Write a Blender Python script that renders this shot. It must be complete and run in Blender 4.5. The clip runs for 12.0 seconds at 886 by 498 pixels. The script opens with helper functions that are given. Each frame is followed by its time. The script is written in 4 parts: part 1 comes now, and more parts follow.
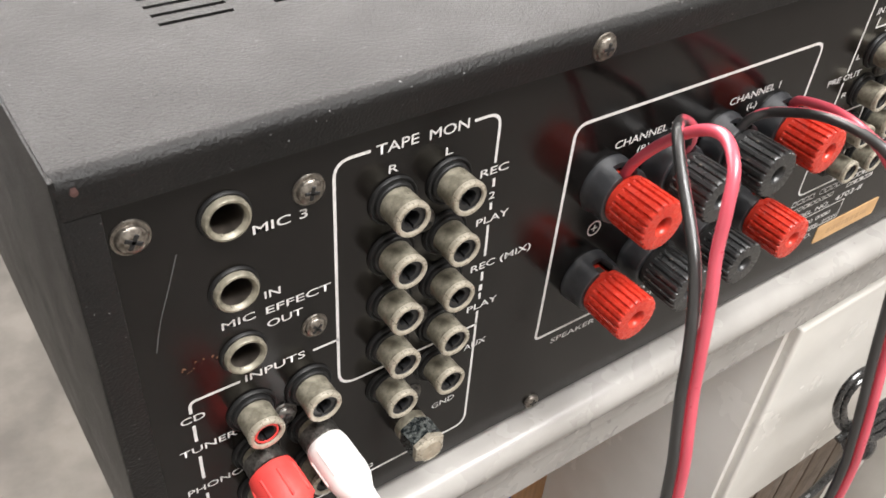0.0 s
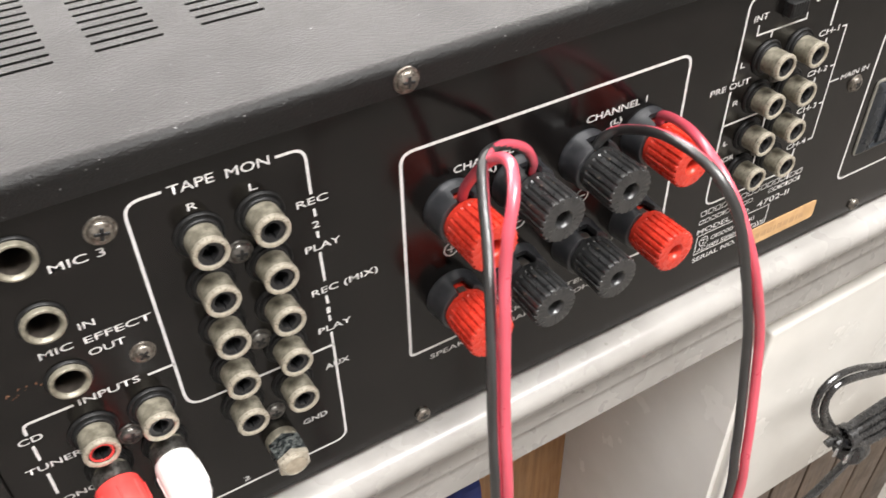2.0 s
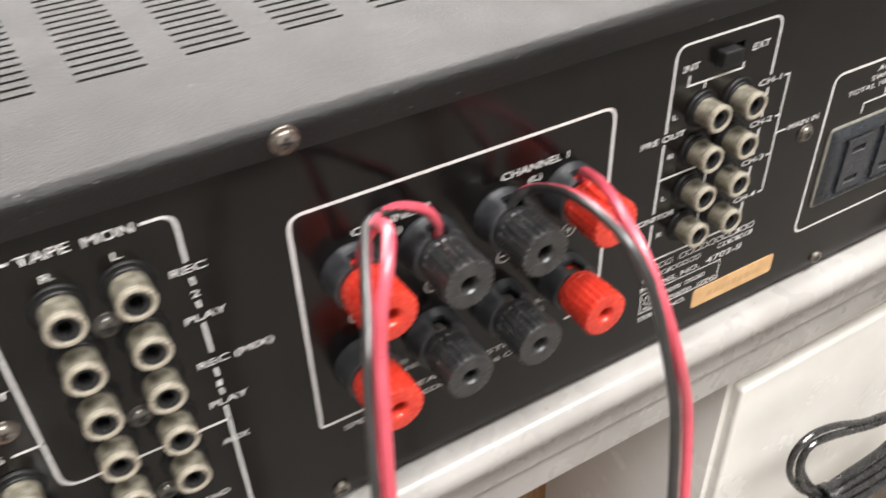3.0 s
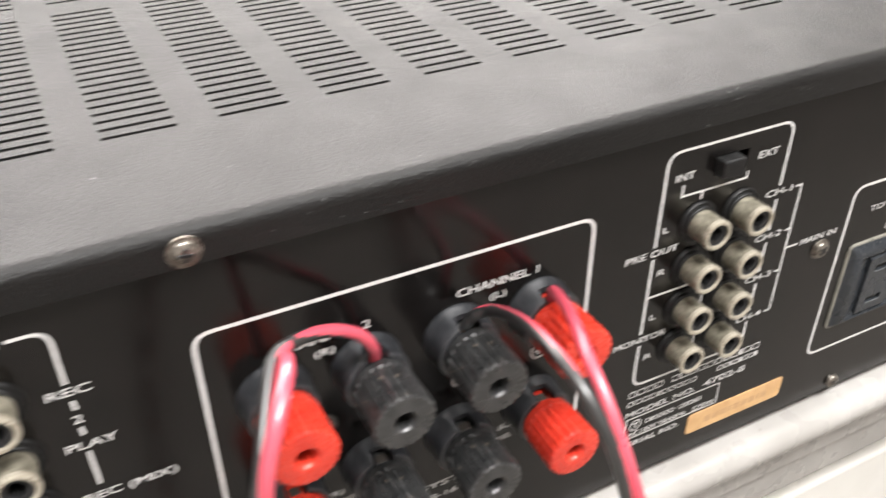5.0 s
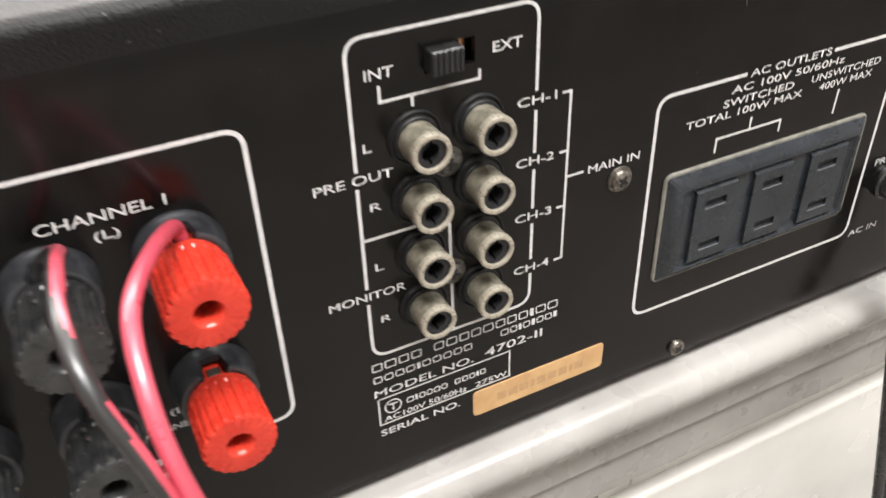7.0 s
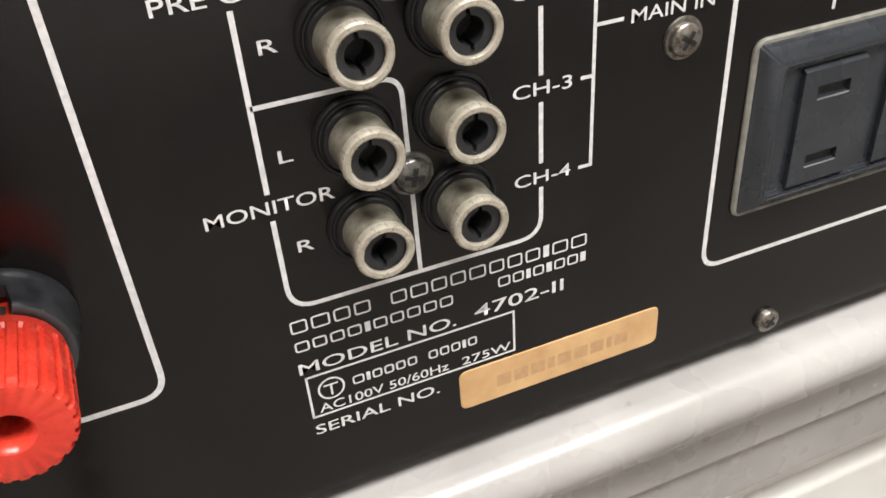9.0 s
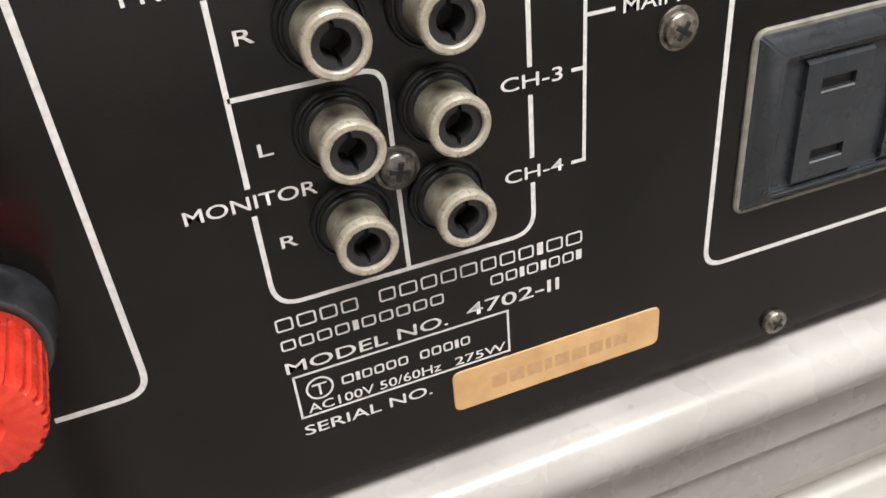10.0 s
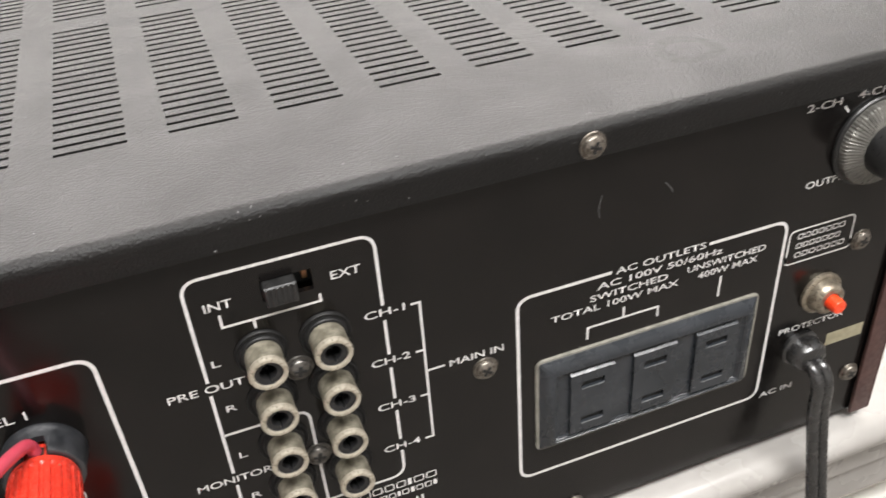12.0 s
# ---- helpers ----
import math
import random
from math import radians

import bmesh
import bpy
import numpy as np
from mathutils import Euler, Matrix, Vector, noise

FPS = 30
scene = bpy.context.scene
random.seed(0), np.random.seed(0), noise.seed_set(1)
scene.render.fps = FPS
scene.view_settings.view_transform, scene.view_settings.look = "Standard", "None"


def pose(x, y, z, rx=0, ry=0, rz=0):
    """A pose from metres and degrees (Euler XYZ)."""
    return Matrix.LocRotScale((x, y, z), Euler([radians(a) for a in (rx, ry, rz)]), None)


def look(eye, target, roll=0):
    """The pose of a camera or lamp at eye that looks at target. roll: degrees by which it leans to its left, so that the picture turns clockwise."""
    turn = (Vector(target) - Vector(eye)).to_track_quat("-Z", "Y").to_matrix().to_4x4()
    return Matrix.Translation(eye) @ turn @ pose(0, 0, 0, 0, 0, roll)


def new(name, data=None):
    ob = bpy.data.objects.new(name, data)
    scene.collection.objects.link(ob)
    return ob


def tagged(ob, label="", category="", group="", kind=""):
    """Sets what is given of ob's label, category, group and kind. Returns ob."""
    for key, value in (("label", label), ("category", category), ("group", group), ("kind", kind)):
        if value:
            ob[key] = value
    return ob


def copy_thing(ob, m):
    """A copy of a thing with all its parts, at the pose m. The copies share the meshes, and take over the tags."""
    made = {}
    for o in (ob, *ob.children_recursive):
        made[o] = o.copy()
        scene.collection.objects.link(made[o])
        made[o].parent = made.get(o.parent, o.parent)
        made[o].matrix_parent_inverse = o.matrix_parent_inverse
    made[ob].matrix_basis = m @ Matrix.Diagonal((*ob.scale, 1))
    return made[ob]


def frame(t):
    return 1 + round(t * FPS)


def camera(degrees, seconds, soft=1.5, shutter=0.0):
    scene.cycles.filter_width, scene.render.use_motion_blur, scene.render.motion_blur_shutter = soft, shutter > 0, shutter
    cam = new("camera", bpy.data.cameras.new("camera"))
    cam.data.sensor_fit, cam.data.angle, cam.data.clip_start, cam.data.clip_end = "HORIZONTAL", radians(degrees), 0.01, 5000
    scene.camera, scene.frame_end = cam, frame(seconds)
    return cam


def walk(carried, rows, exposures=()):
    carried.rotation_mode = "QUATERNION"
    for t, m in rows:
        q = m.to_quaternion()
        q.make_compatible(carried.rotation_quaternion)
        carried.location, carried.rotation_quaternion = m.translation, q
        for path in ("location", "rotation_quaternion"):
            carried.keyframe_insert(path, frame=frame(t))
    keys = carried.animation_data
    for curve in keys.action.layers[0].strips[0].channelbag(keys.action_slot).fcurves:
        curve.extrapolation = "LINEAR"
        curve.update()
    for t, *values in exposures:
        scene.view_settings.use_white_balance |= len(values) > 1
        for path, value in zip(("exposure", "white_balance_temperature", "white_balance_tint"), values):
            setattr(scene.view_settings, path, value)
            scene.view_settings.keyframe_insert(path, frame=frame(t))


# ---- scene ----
cam = camera(54.48, 12.0, soft=1.6, shutter=0.5)
PATH = [
    (0, (-0.13321, -0.12269, 1.01643), (-0.03843, -0.00145, 0.88869), 4.88),
    (0.5, (-0.13330, -0.13462, 1.02755), (-0.04414, -0.01182, 0.89729), 3.00),
    (1, (-0.12095, -0.14214, 1.02471), (-0.03582, -0.01759, 0.89341), 1.84),
    (1.5, (-0.10173, -0.15337, 1.02541), (-0.02065, -0.02503, 0.89520), 0.10),
    (2, (-0.08160, -0.15811, 1.02915), (-0.00394, -0.02665, 0.89997), -1.23),
    (2.5, (-0.06855, -0.16761, 1.01908), (0.00601, -0.03110, 0.89336), -2.19),
    (3, (-0.04899, -0.15903, 1.02462), (0.02909, -0.02134, 0.90237), -2.07),
    (3.2, (-0.03465, -0.15887, 1.02451), (0.04243, -0.01992, 0.90305), -2.51),
    (4.8, (-0.02876, -0.14093, 1.01837), (0.04604, 0.00587, 0.90499), -0.40),
    (5, (-0.01522, -0.14047, 1.02001), (0.05989, 0.00706, 0.90778), -0.32),
    (5.5, (0.00528, -0.14069, 1.01871), (0.08063, 0.00698, 0.90683), -0.21),
    (6, (0.02106, -0.14325, 1.00979), (0.09610, 0.00319, 0.89610), -0.29),
    (6.5, (0.04108, -0.14518, 1.00361), (0.11357, -0.00020, 0.88646), -0.90),
    (6.7, (0.05382, -0.14384, 0.99372), (0.12631, 0.00155, 0.87708), -1.52),
    (8.3, (0.09621, -0.11047, 0.93749), (0.15783, 0.04116, 0.82255), -3.75),
    (8.5, (0.10023, -0.10541, 0.93006), (0.16087, 0.04683, 0.81540), -3.82),
    (9, (0.10450, -0.10296, 0.92285), (0.16218, 0.05176, 0.81000), -4.55),
    (9.5, (0.10767, -0.10342, 0.92120), (0.16256, 0.05324, 0.80966), -5.15),
    (10, (0.11016, -0.10361, 0.91952), (0.16261, 0.05425, 0.80848), -5.70),
    (10.5, (0.11075, -0.10626, 0.92900), (0.16132, 0.05211, 0.81782), -5.89),
    (11, (0.11106, -0.12117, 0.95522), (0.16091, 0.03751, 0.84416), -5.45),
    (11.5, (0.11432, -0.14168, 1.00442), (0.16615, 0.01578, 0.89253), -4.72),
    (12, (0.12531, -0.15279, 1.02235), (0.17698, 0.00414, 0.90964), -4.64),
]
walk(cam, [(t, look(eye, target, roll)) for t, eye, target, roll in PATH], ((0.0, 0.0), (1.5, 0.15), (3.0, 0.14), (5.0, 0.23), (6.5, 0.03), (9.0, -0.07), (12.0, -0.1)))

# ---- light ----
world = bpy.data.worlds.new("world")
scene.world = world
world.use_nodes = True
wn = world.node_tree
sky = wn.nodes.new("ShaderNodeTexSky")
sky.sky_type, sky.sun_disc, sky.sun_elevation, sky.sun_rotation = "NISHITA", False, radians(40), radians(20)
wn.links.new(sky.outputs[0], wn.nodes["Background"].inputs[0])
wn.nodes["Background"].inputs[1].default_value = 0.12


def area_lamp(name, eye, target, width, height, watts, colour):
    data = bpy.data.lights.new(name, "AREA")
    data.shape, data.size, data.size_y, data.energy, data.color = "RECTANGLE", width, height, watts, colour
    ob = new(name, data)
    ob.matrix_world = look(eye, target)
    return ob


# daylight in the window of the room, and an added fill lamp overhead
area_lamp("window_daylight", (0.2, 1.24, 2.02), (0.2, 0.0, 1.35), 3.0, 1.04, 120, (1.0, 0.945, 0.91))
area_lamp("overhead_fill", (0.3, -0.75, 2.58), (0.3, -0.75, 0.0), 1.6, 0.55, 100, (1.0, 0.98, 0.965))

# ---- materials ----
Z0 = 0.90995                     # height of the panel's reference line above the floor
DESK = -110.0                    # desk top, millimetres from that line


def ramp(nt, fac, stops):
    r = nt.nodes.new("ShaderNodeValToRGB")
    while len(r.color_ramp.elements) < len(stops):
        r.color_ramp.elements.new(0.5)
    for el, (p, c) in zip(r.color_ramp.elements, stops):
        el.position, el.color = p, (*c, 1)
    nt.links.new(fac, r.inputs[0])
    return r.outputs[0]


def tex(nt, scale, detail=4.0, kind="noise", stretch=(1, 1, 1), rough=0.55):
    co = nt.nodes.new("ShaderNodeTexCoord")
    mp = nt.nodes.new("ShaderNodeMapping")
    mp.inputs["Scale"].default_value = stretch
    nt.links.new(co.outputs["Object"], mp.inputs[0])
    if kind == "noise":
        n = nt.nodes.new("ShaderNodeTexNoise")
        n.inputs["Scale"].default_value, n.inputs["Detail"].default_value = scale, detail
        n.inputs["Roughness"].default_value = rough
        out = n.outputs[0]
    else:
        n = nt.nodes.new("ShaderNodeTexVoronoi")
        n.inputs["Scale"].default_value = scale
        out = n.outputs["Distance"]
    nt.links.new(mp.outputs[0], n.inputs["Vector"])
    return out


def material(name, dark, light, rough=0.5, metal=0.0, scale=300.0, fine=2500.0, bump=0.1, bump_at=0.0002, spread=(0.35, 0.65),
             rough_var=0.1, specks=None, speck_scale=700.0, speck_size=0.05, stretch=(1, 1, 1), spec=0.5, coat=0.0, sss=0.0):
    m = bpy.data.materials.new(name)
    m.use_nodes = True
    nt = m.node_tree
    b = nt.nodes["Principled BSDF"]
    big = tex(nt, scale, 5, stretch=stretch)
    col = ramp(nt, big, [(spread[0], dark), (spread[1], light)])
    if specks:
        v = tex(nt, speck_scale, 2)
        mask = ramp(nt, v, [(0.78 - speck_size, (0, 0, 0)), (0.82 - speck_size, (1, 1, 1))])
        gate = ramp(nt, tex(nt, speck_scale * 0.09, 3), [(0.46, (0, 0, 0)), (0.62, (1, 1, 1))])
        mul = nt.nodes.new("ShaderNodeMath")
        mul.operation = "MULTIPLY"
        nt.links.new(mask, mul.inputs[0]), nt.links.new(gate, mul.inputs[1])
        mix = nt.nodes.new("ShaderNodeMix")
        mix.data_type = "RGBA"
        nt.links.new(mul.outputs[0], mix.inputs[0]), nt.links.new(col, mix.inputs[6])
        mix.inputs[7].default_value = (*specks, 1)
        col = mix.outputs[2]
    nt.links.new(col, b.inputs["Base Color"])
    rr = ramp(nt, tex(nt, scale * 2.3, 3), [(0.3, (max(rough - rough_var, 0.03),) * 3), (0.7, (min(rough + rough_var, 1),) * 3)])
    nt.links.new(rr, b.inputs["Roughness"])
    b.inputs["Metallic"].default_value = metal
    b.inputs["Specular IOR Level"].default_value = spec
    b.inputs["Coat Weight"].default_value = coat
    if bump:
        bp = nt.nodes.new("ShaderNodeBump")
        bp.inputs["Strength"].default_value, bp.inputs["Distance"].default_value = bump, bump_at
        nt.links.new(tex(nt, fine, 3), bp.inputs["Height"])
        nt.links.new(bp.outputs[0], b.inputs["Normal"])
    return m


def grey(v, warm=0.0):
    return (v * (1 + warm), v, v * (1 - warm))


panel_black = material("satin_black_panel", (0.0030, 0.0026, 0.0025), (0.0056, 0.0047, 0.0044), 0.18, scale=60, fine=4000, bump=0.05, specks=grey(0.18), speck_scale=900, speck_size=0.018, rough_var=0.05, spec=0.36)
# pale specks: chips in the paint, and glints of its grain as colour
case_paint = material("grained_black_paint", grey(0.0042, 0.03), grey(0.0085, 0.04), 0.41, scale=22, fine=1500, bump=1.0, bump_at=0.0003, specks=grey(0.3), speck_scale=900, speck_size=0.065, rough_var=0.06, spec=0.28)
print_white = material("white_silk_print", grey(0.5, 0.02), grey(0.66, 0.02), 0.5, scale=900, bump=0)
nickel = material("dull_nickel", (0.135, 0.122, 0.090), (0.30, 0.278, 0.218), 0.42, 0.3, scale=480, fine=2600, bump=0.5, bump_at=0.00014, specks=(0.07, 0.06, 0.045), speck_scale=1400, speck_size=0.16)
nickel_rim = material("bright_nickel", (0.34, 0.305, 0.24), (0.48, 0.44, 0.36), 0.3, 0.4, scale=420, bump=0.06, rough_var=0.06)
black_plastic = material("black_plastic", grey(0.012), grey(0.022), 0.35, scale=500, bump=0.06)
washer_black = material("dull_black_fibre", grey(0.005), grey(0.010), 0.5, scale=500, bump=0.1, spec=0.35)
post_black = material("dusty_black_plastic", (0.012, 0.0125, 0.013), (0.03, 0.03, 0.03), 0.34, scale=300, fine=1800, bump=0.16, specks=(0.24, 0.2, 0.15), speck_scale=480, speck_size=0.10, spec=0.8, rough_var=0.1)
collar_black = material("rubbed_black_plastic", (0.010, 0.011, 0.013), (0.028, 0.029, 0.032), 0.38, scale=260, fine=1500, bump=0.18, specks=(0.27, 0.23, 0.17), speck_scale=420, speck_size=0.095, spec=0.8)
post_red = material("red_plastic", (0.50, 0.030, 0.017), (0.60, 0.044, 0.024), 0.28, scale=250, fine=1500, bump=0.14, specks=(0.3, 0.16, 0.1), speck_scale=600, speck_size=0.06, rough_var=0.08)
screw_metal = material("tarnished_screw", (0.10, 0.085, 0.07), (0.32, 0.295, 0.26), 0.36, 0.9, scale=900, fine=4000, bump=0.15)
screw_black = material("blackened_screw", (0.07, 0.065, 0.06), (0.2, 0.19, 0.175), 0.36, 0.85, scale=900, bump=0.12)
scuffed_grip = material("scuffed_clear_grip", (0.012, 0.015, 0.016), (0.16, 0.17, 0.16), 0.25, scale=900, fine=1400, bump=0.5, bump_at=0.0002, spread=(0.45, 0.72), spec=0.8)
beige_stud = material("aged_brass_stud", (0.34, 0.29, 0.22), (0.48, 0.42, 0.33), 0.4, 0.3, scale=500, bump=0.1)
bore_brown = material("dark_slate_insulator", (0.010, 0.010, 0.0105), (0.02, 0.02, 0.021), 0.4, bump=0)
# near-black put in for the shade inside holes, slots and screw recesses
dark_hole = material("dark_recess", grey(0.004), grey(0.006), 0.6, bump=0)
chassis_zinc = material("dusty_zinc_chassis", (0.09, 0.085, 0.075), (0.16, 0.15, 0.135), 0.6, 0.2, scale=40, bump=0.1)
# dark colour carries the shade inside bores and wire holes
socket_dark = material("shaded_bore", (0.03, 0.026, 0.022), (0.06, 0.05, 0.042), 0.4, 0.3, bump=0)
outlet_grey = material("slate_bakelite", (0.015, 0.018, 0.0215), (0.026, 0.0295, 0.0345), 0.27, scale=70, bump=0.05, rough_var=0.08)
# paler copy of the bakelite: light caught in the slots put into colour
outlet_grey_lit = material("lit_slot_edge", (0.12, 0.125, 0.13), (0.17, 0.175, 0.18), 0.35, bump=0)
outlet_rim = material("worn_beige_rim", (0.13, 0.125, 0.105), (0.23, 0.22, 0.188), 0.5, scale=300, bump=0.1)
tan_label = material("tan_aged_label", (0.46, 0.27, 0.12), (0.60, 0.38, 0.18), 0.45, scale=120, fine=1500, bump=0.1)
tan_dark = material("faded_stamp", (0.40, 0.235, 0.11), (0.47, 0.285, 0.14), 0.5, scale=700, bump=0)
desk_white = material("old_white_gloss_paint", (0.30, 0.287, 0.27), (0.385, 0.371, 0.353), 0.28, scale=22, fine=160, bump=0.12, bump_at=0.0006, specks=(0.19, 0.175, 0.155), speck_scale=110, speck_size=0.08, rough_var=0.07, spec=0.4)
drawer_white = material("cream_white_paint", (0.69, 0.67, 0.625), (0.76, 0.743, 0.70), 0.24, scale=14, fine=200, bump=0.05, rough_var=0.05)
wood_brown = material("varnished_wood", (0.22, 0.105, 0.035), (0.36, 0.19, 0.075), 0.4, scale=20, stretch=(9, 9, 0.7), fine=300, bump=0.1)
dark_wood = material("dark_wood", (0.07, 0.05, 0.035), (0.14, 0.10, 0.07), 0.5, scale=25, stretch=(9, 9, 0.7), fine=300, bump=0.1)
blue_cloth = material("blue_cloth", (0.008, 0.016, 0.09), (0.014, 0.03, 0.16), 0.85, scale=60, fine=900, bump=0.5, bump_at=0.0006)
floor_grey = material("mottled_concrete", (0.17, 0.16, 0.145), (0.27, 0.252, 0.228), 0.7, scale=9, fine=60, bump=0.15, bump_at=0.002, specks=(0.15, 0.135, 0.12), speck_scale=11, speck_size=0.05)
wall_paint = material("pale_wall_paint", grey(0.46, 0.03), grey(0.53, 0.03), 0.8, scale=5, fine=120, bump=0.1, bump_at=0.001)
wire_red = material("red_pvc", (0.50, 0.055, 0.088), (0.58, 0.075, 0.11), 0.36, scale=80, bump=0.03, spec=0.9, coat=0.4)
wire_black = material("black_pvc", grey(0.012), grey(0.02), 0.38, scale=80, bump=0.03, spec=0.9, coat=0.2)
plug_red = material("red_soft_pvc", (0.66, 0.045, 0.04), (0.76, 0.07, 0.06), 0.5, scale=150, bump=0.08)
plug_white = material("white_soft_pvc", grey(0.72, 0.02), grey(0.8, 0.02), 0.42, scale=150, bump=0.05)
cord_black = material("black_rubber_cord", grey(0.009), grey(0.018), 0.27, scale=120, fine=900, bump=0.05, spec=0.9)
knob_grey = material("brushed_grey_skirt", (0.09, 0.088, 0.08), (0.17, 0.165, 0.15), 0.35, 0.5, scale=300, bump=0.05)
stain = material("dried_ring_stain", (0.0055, 0.0053, 0.005), (0.0095, 0.009, 0.0085), 0.44, scale=220, fine=1250, bump=0.75, bump_at=0.0003, spec=0.24)
gouge_dark = material("bare_dark_wood", (0.03, 0.022, 0.016), (0.07, 0.05, 0.035), 0.7, scale=300, bump=0.2)
prong_metal = material("plug_blade_metal", grey(0.5), grey(0.65), 0.3, 1.0, bump=0.02)
protector_metal = material("dull_plated_brass", (0.16, 0.135, 0.10), (0.34, 0.30, 0.235), 0.34, 0.7, scale=500, bump=0.1)
red_button = material("orange_red_button", (0.75, 0.05, 0.012), (0.8, 0.075, 0.02), 0.3, bump=0)
copper = material("copper_strands", (0.5, 0.24, 0.12), (0.62, 0.34, 0.2), 0.4, 0.9, bump=0.1)
# for the rusty corner, and the reddish reflection painted on the right side
case_red_brown = material("dull_red_brown_edge", (0.05, 0.022, 0.02), (0.075, 0.035, 0.03), 0.5, bump=0.1)
label_olive = material("olive_masking_tape", (0.22, 0.20, 0.13), (0.32, 0.29, 0.2), 0.6, bump=0.1)

# ---- building helpers ----


def P(x, y, z):
    """Millimetres from the panel's reference corner to the world."""
    return Vector((x / 1000, y / 1000, Z0 + z / 1000))


def part(name, bm, mat, parent=None, label="", at=None, smooth=True, base=None):
    me = bpy.data.meshes.new(name)
    bmesh.ops.recalc_face_normals(bm, faces=bm.faces)
    bm.to_mesh(me)
    bm.free()
    me.materials.append(mat)
    if smooth:
        me.shade_smooth()
        me.set_sharp_from_angle(angle=radians(35))
    return place(name, me, parent, label, at)


def place(name, me, parent=None, label="", at=None):
    ob = new(name, me)
    if at is not None:
        ob.matrix_basis = at
    if parent is not None:
        ob.parent = parent
        if parent.type == "EMPTY":
            ob.matrix_parent_inverse = parent.matrix_basis.inverted()
    if label:
        ob["label"] = label
    return ob


def thing(name, where, label, category, group=""):
    ob = new(name)
    ob.empty_display_size = 0.02
    ob.matrix_basis = Matrix.Translation(where)
    return tagged(ob, label, category, group)


def spot(x, y, z, ry=0):
    return Matrix.Translation(P(x, y, z)) @ pose(0, 0, 0, 0, ry, 0)


def lathe(profile, seg=32, wave=None, cap_start=False, cap_end=False):
    """Turns (radius, y) in millimetres round the y axis; wave(angle, i) scales the radius."""
    bm = bmesh.new()
    rings = []
    for i, (r, y) in enumerate(profile):
        ring = []
        for k in range(seg):
            a = 2 * math.pi * k / seg
            q = r * (wave(a, i) if wave else 1)
            ring.append(bm.verts.new((q * math.cos(a) / 1000, y / 1000, q * math.sin(a) / 1000)))
        rings.append(ring)
    for a, b in zip(rings, rings[1:]):
        for k in range(seg):
            bm.faces.new((a[k], a[(k + 1) % seg], b[(k + 1) % seg], b[k]))
    if cap_start:
        bm.faces.new(rings[0])
    if cap_end:
        bm.faces.new(rings[-1])
    return bm


def box(x0, x1, y0, y1, z0, z1, bevel=0.0, seg=2, bm=None, world=True):
    """A box in panel millimetres, bevelled."""
    own = bmesh.new()
    bmesh.ops.create_cube(own, size=1)
    for v in own.verts:
        q = (x0 if v.co.x < 0 else x1, y0 if v.co.y < 0 else y1, z0 if v.co.z < 0 else z1)
        v.co = P(*q) if world else Vector(q) / 1000
    if bevel:
        bmesh.ops.bevel(own, geom=own.edges[:], offset=bevel / 1000, segments=seg, profile=0.6, affect="EDGES")
    if bm is None:
        return own
    me = bpy.data.meshes.new("tmp")
    own.to_mesh(me)
    own.free()
    bm.from_mesh(me)
    bpy.data.meshes.remove(me)
    return bm


def rounded(points, radius, steps=6, closed=False):
    """A polyline in (x, z) with rounded corners."""
    out, n = [], len(points)
    for i, p in enumerate(points):
        p = Vector(p)
        if not closed and i in (0, n - 1):
            out.append(p)
            continue
        a, b = Vector(points[i - 1]), Vector(points[(i + 1) % n])
        u, w = (a - p), (b - p)
        r = min(radius, u.length * 0.49, w.length * 0.49)
        s, e = p + u.normalized() * r, p + w.normalized() * r
        for k in range(steps + 1):
            t = k / steps
            out.append(s * (1 - t) ** 2 + p * 2 * t * (1 - t) + e * t * t)
    return out


def ribbon(points, width, radius=0.0, closed=False, y=-0.05):
    """A printed line on the panel."""
    pts = rounded(points, radius, closed=closed) if radius else [Vector(p) for p in points]
    bm = bmesh.new()
    n, pairs = len(pts), []
    for i, p in enumerate(pts):
        a = pts[i - 1] if (i or closed) else p
        b = pts[(i + 1) % n] if (i < n - 1 or closed) else p
        d1 = (p - a).normalized() if (p - a).length else (b - p).normalized()
        d2 = (b - p).normalized() if (b - p).length else d1
        d = (d1 + d2).normalized()
        s = Vector((-d.y, d.x)) * (width / 2) / max(d.dot(d1), 0.4)
        pairs.append((bm.verts.new(P(p.x + s.x, y, p.y + s.y)), bm.verts.new(P(p.x - s.x, y, p.y - s.y))))
    for i in range(n if closed else n - 1):
        a, b = pairs[i], pairs[(i + 1) % n]
        bm.faces.new((a[0], b[0], b[1], a[1]))
    return bm


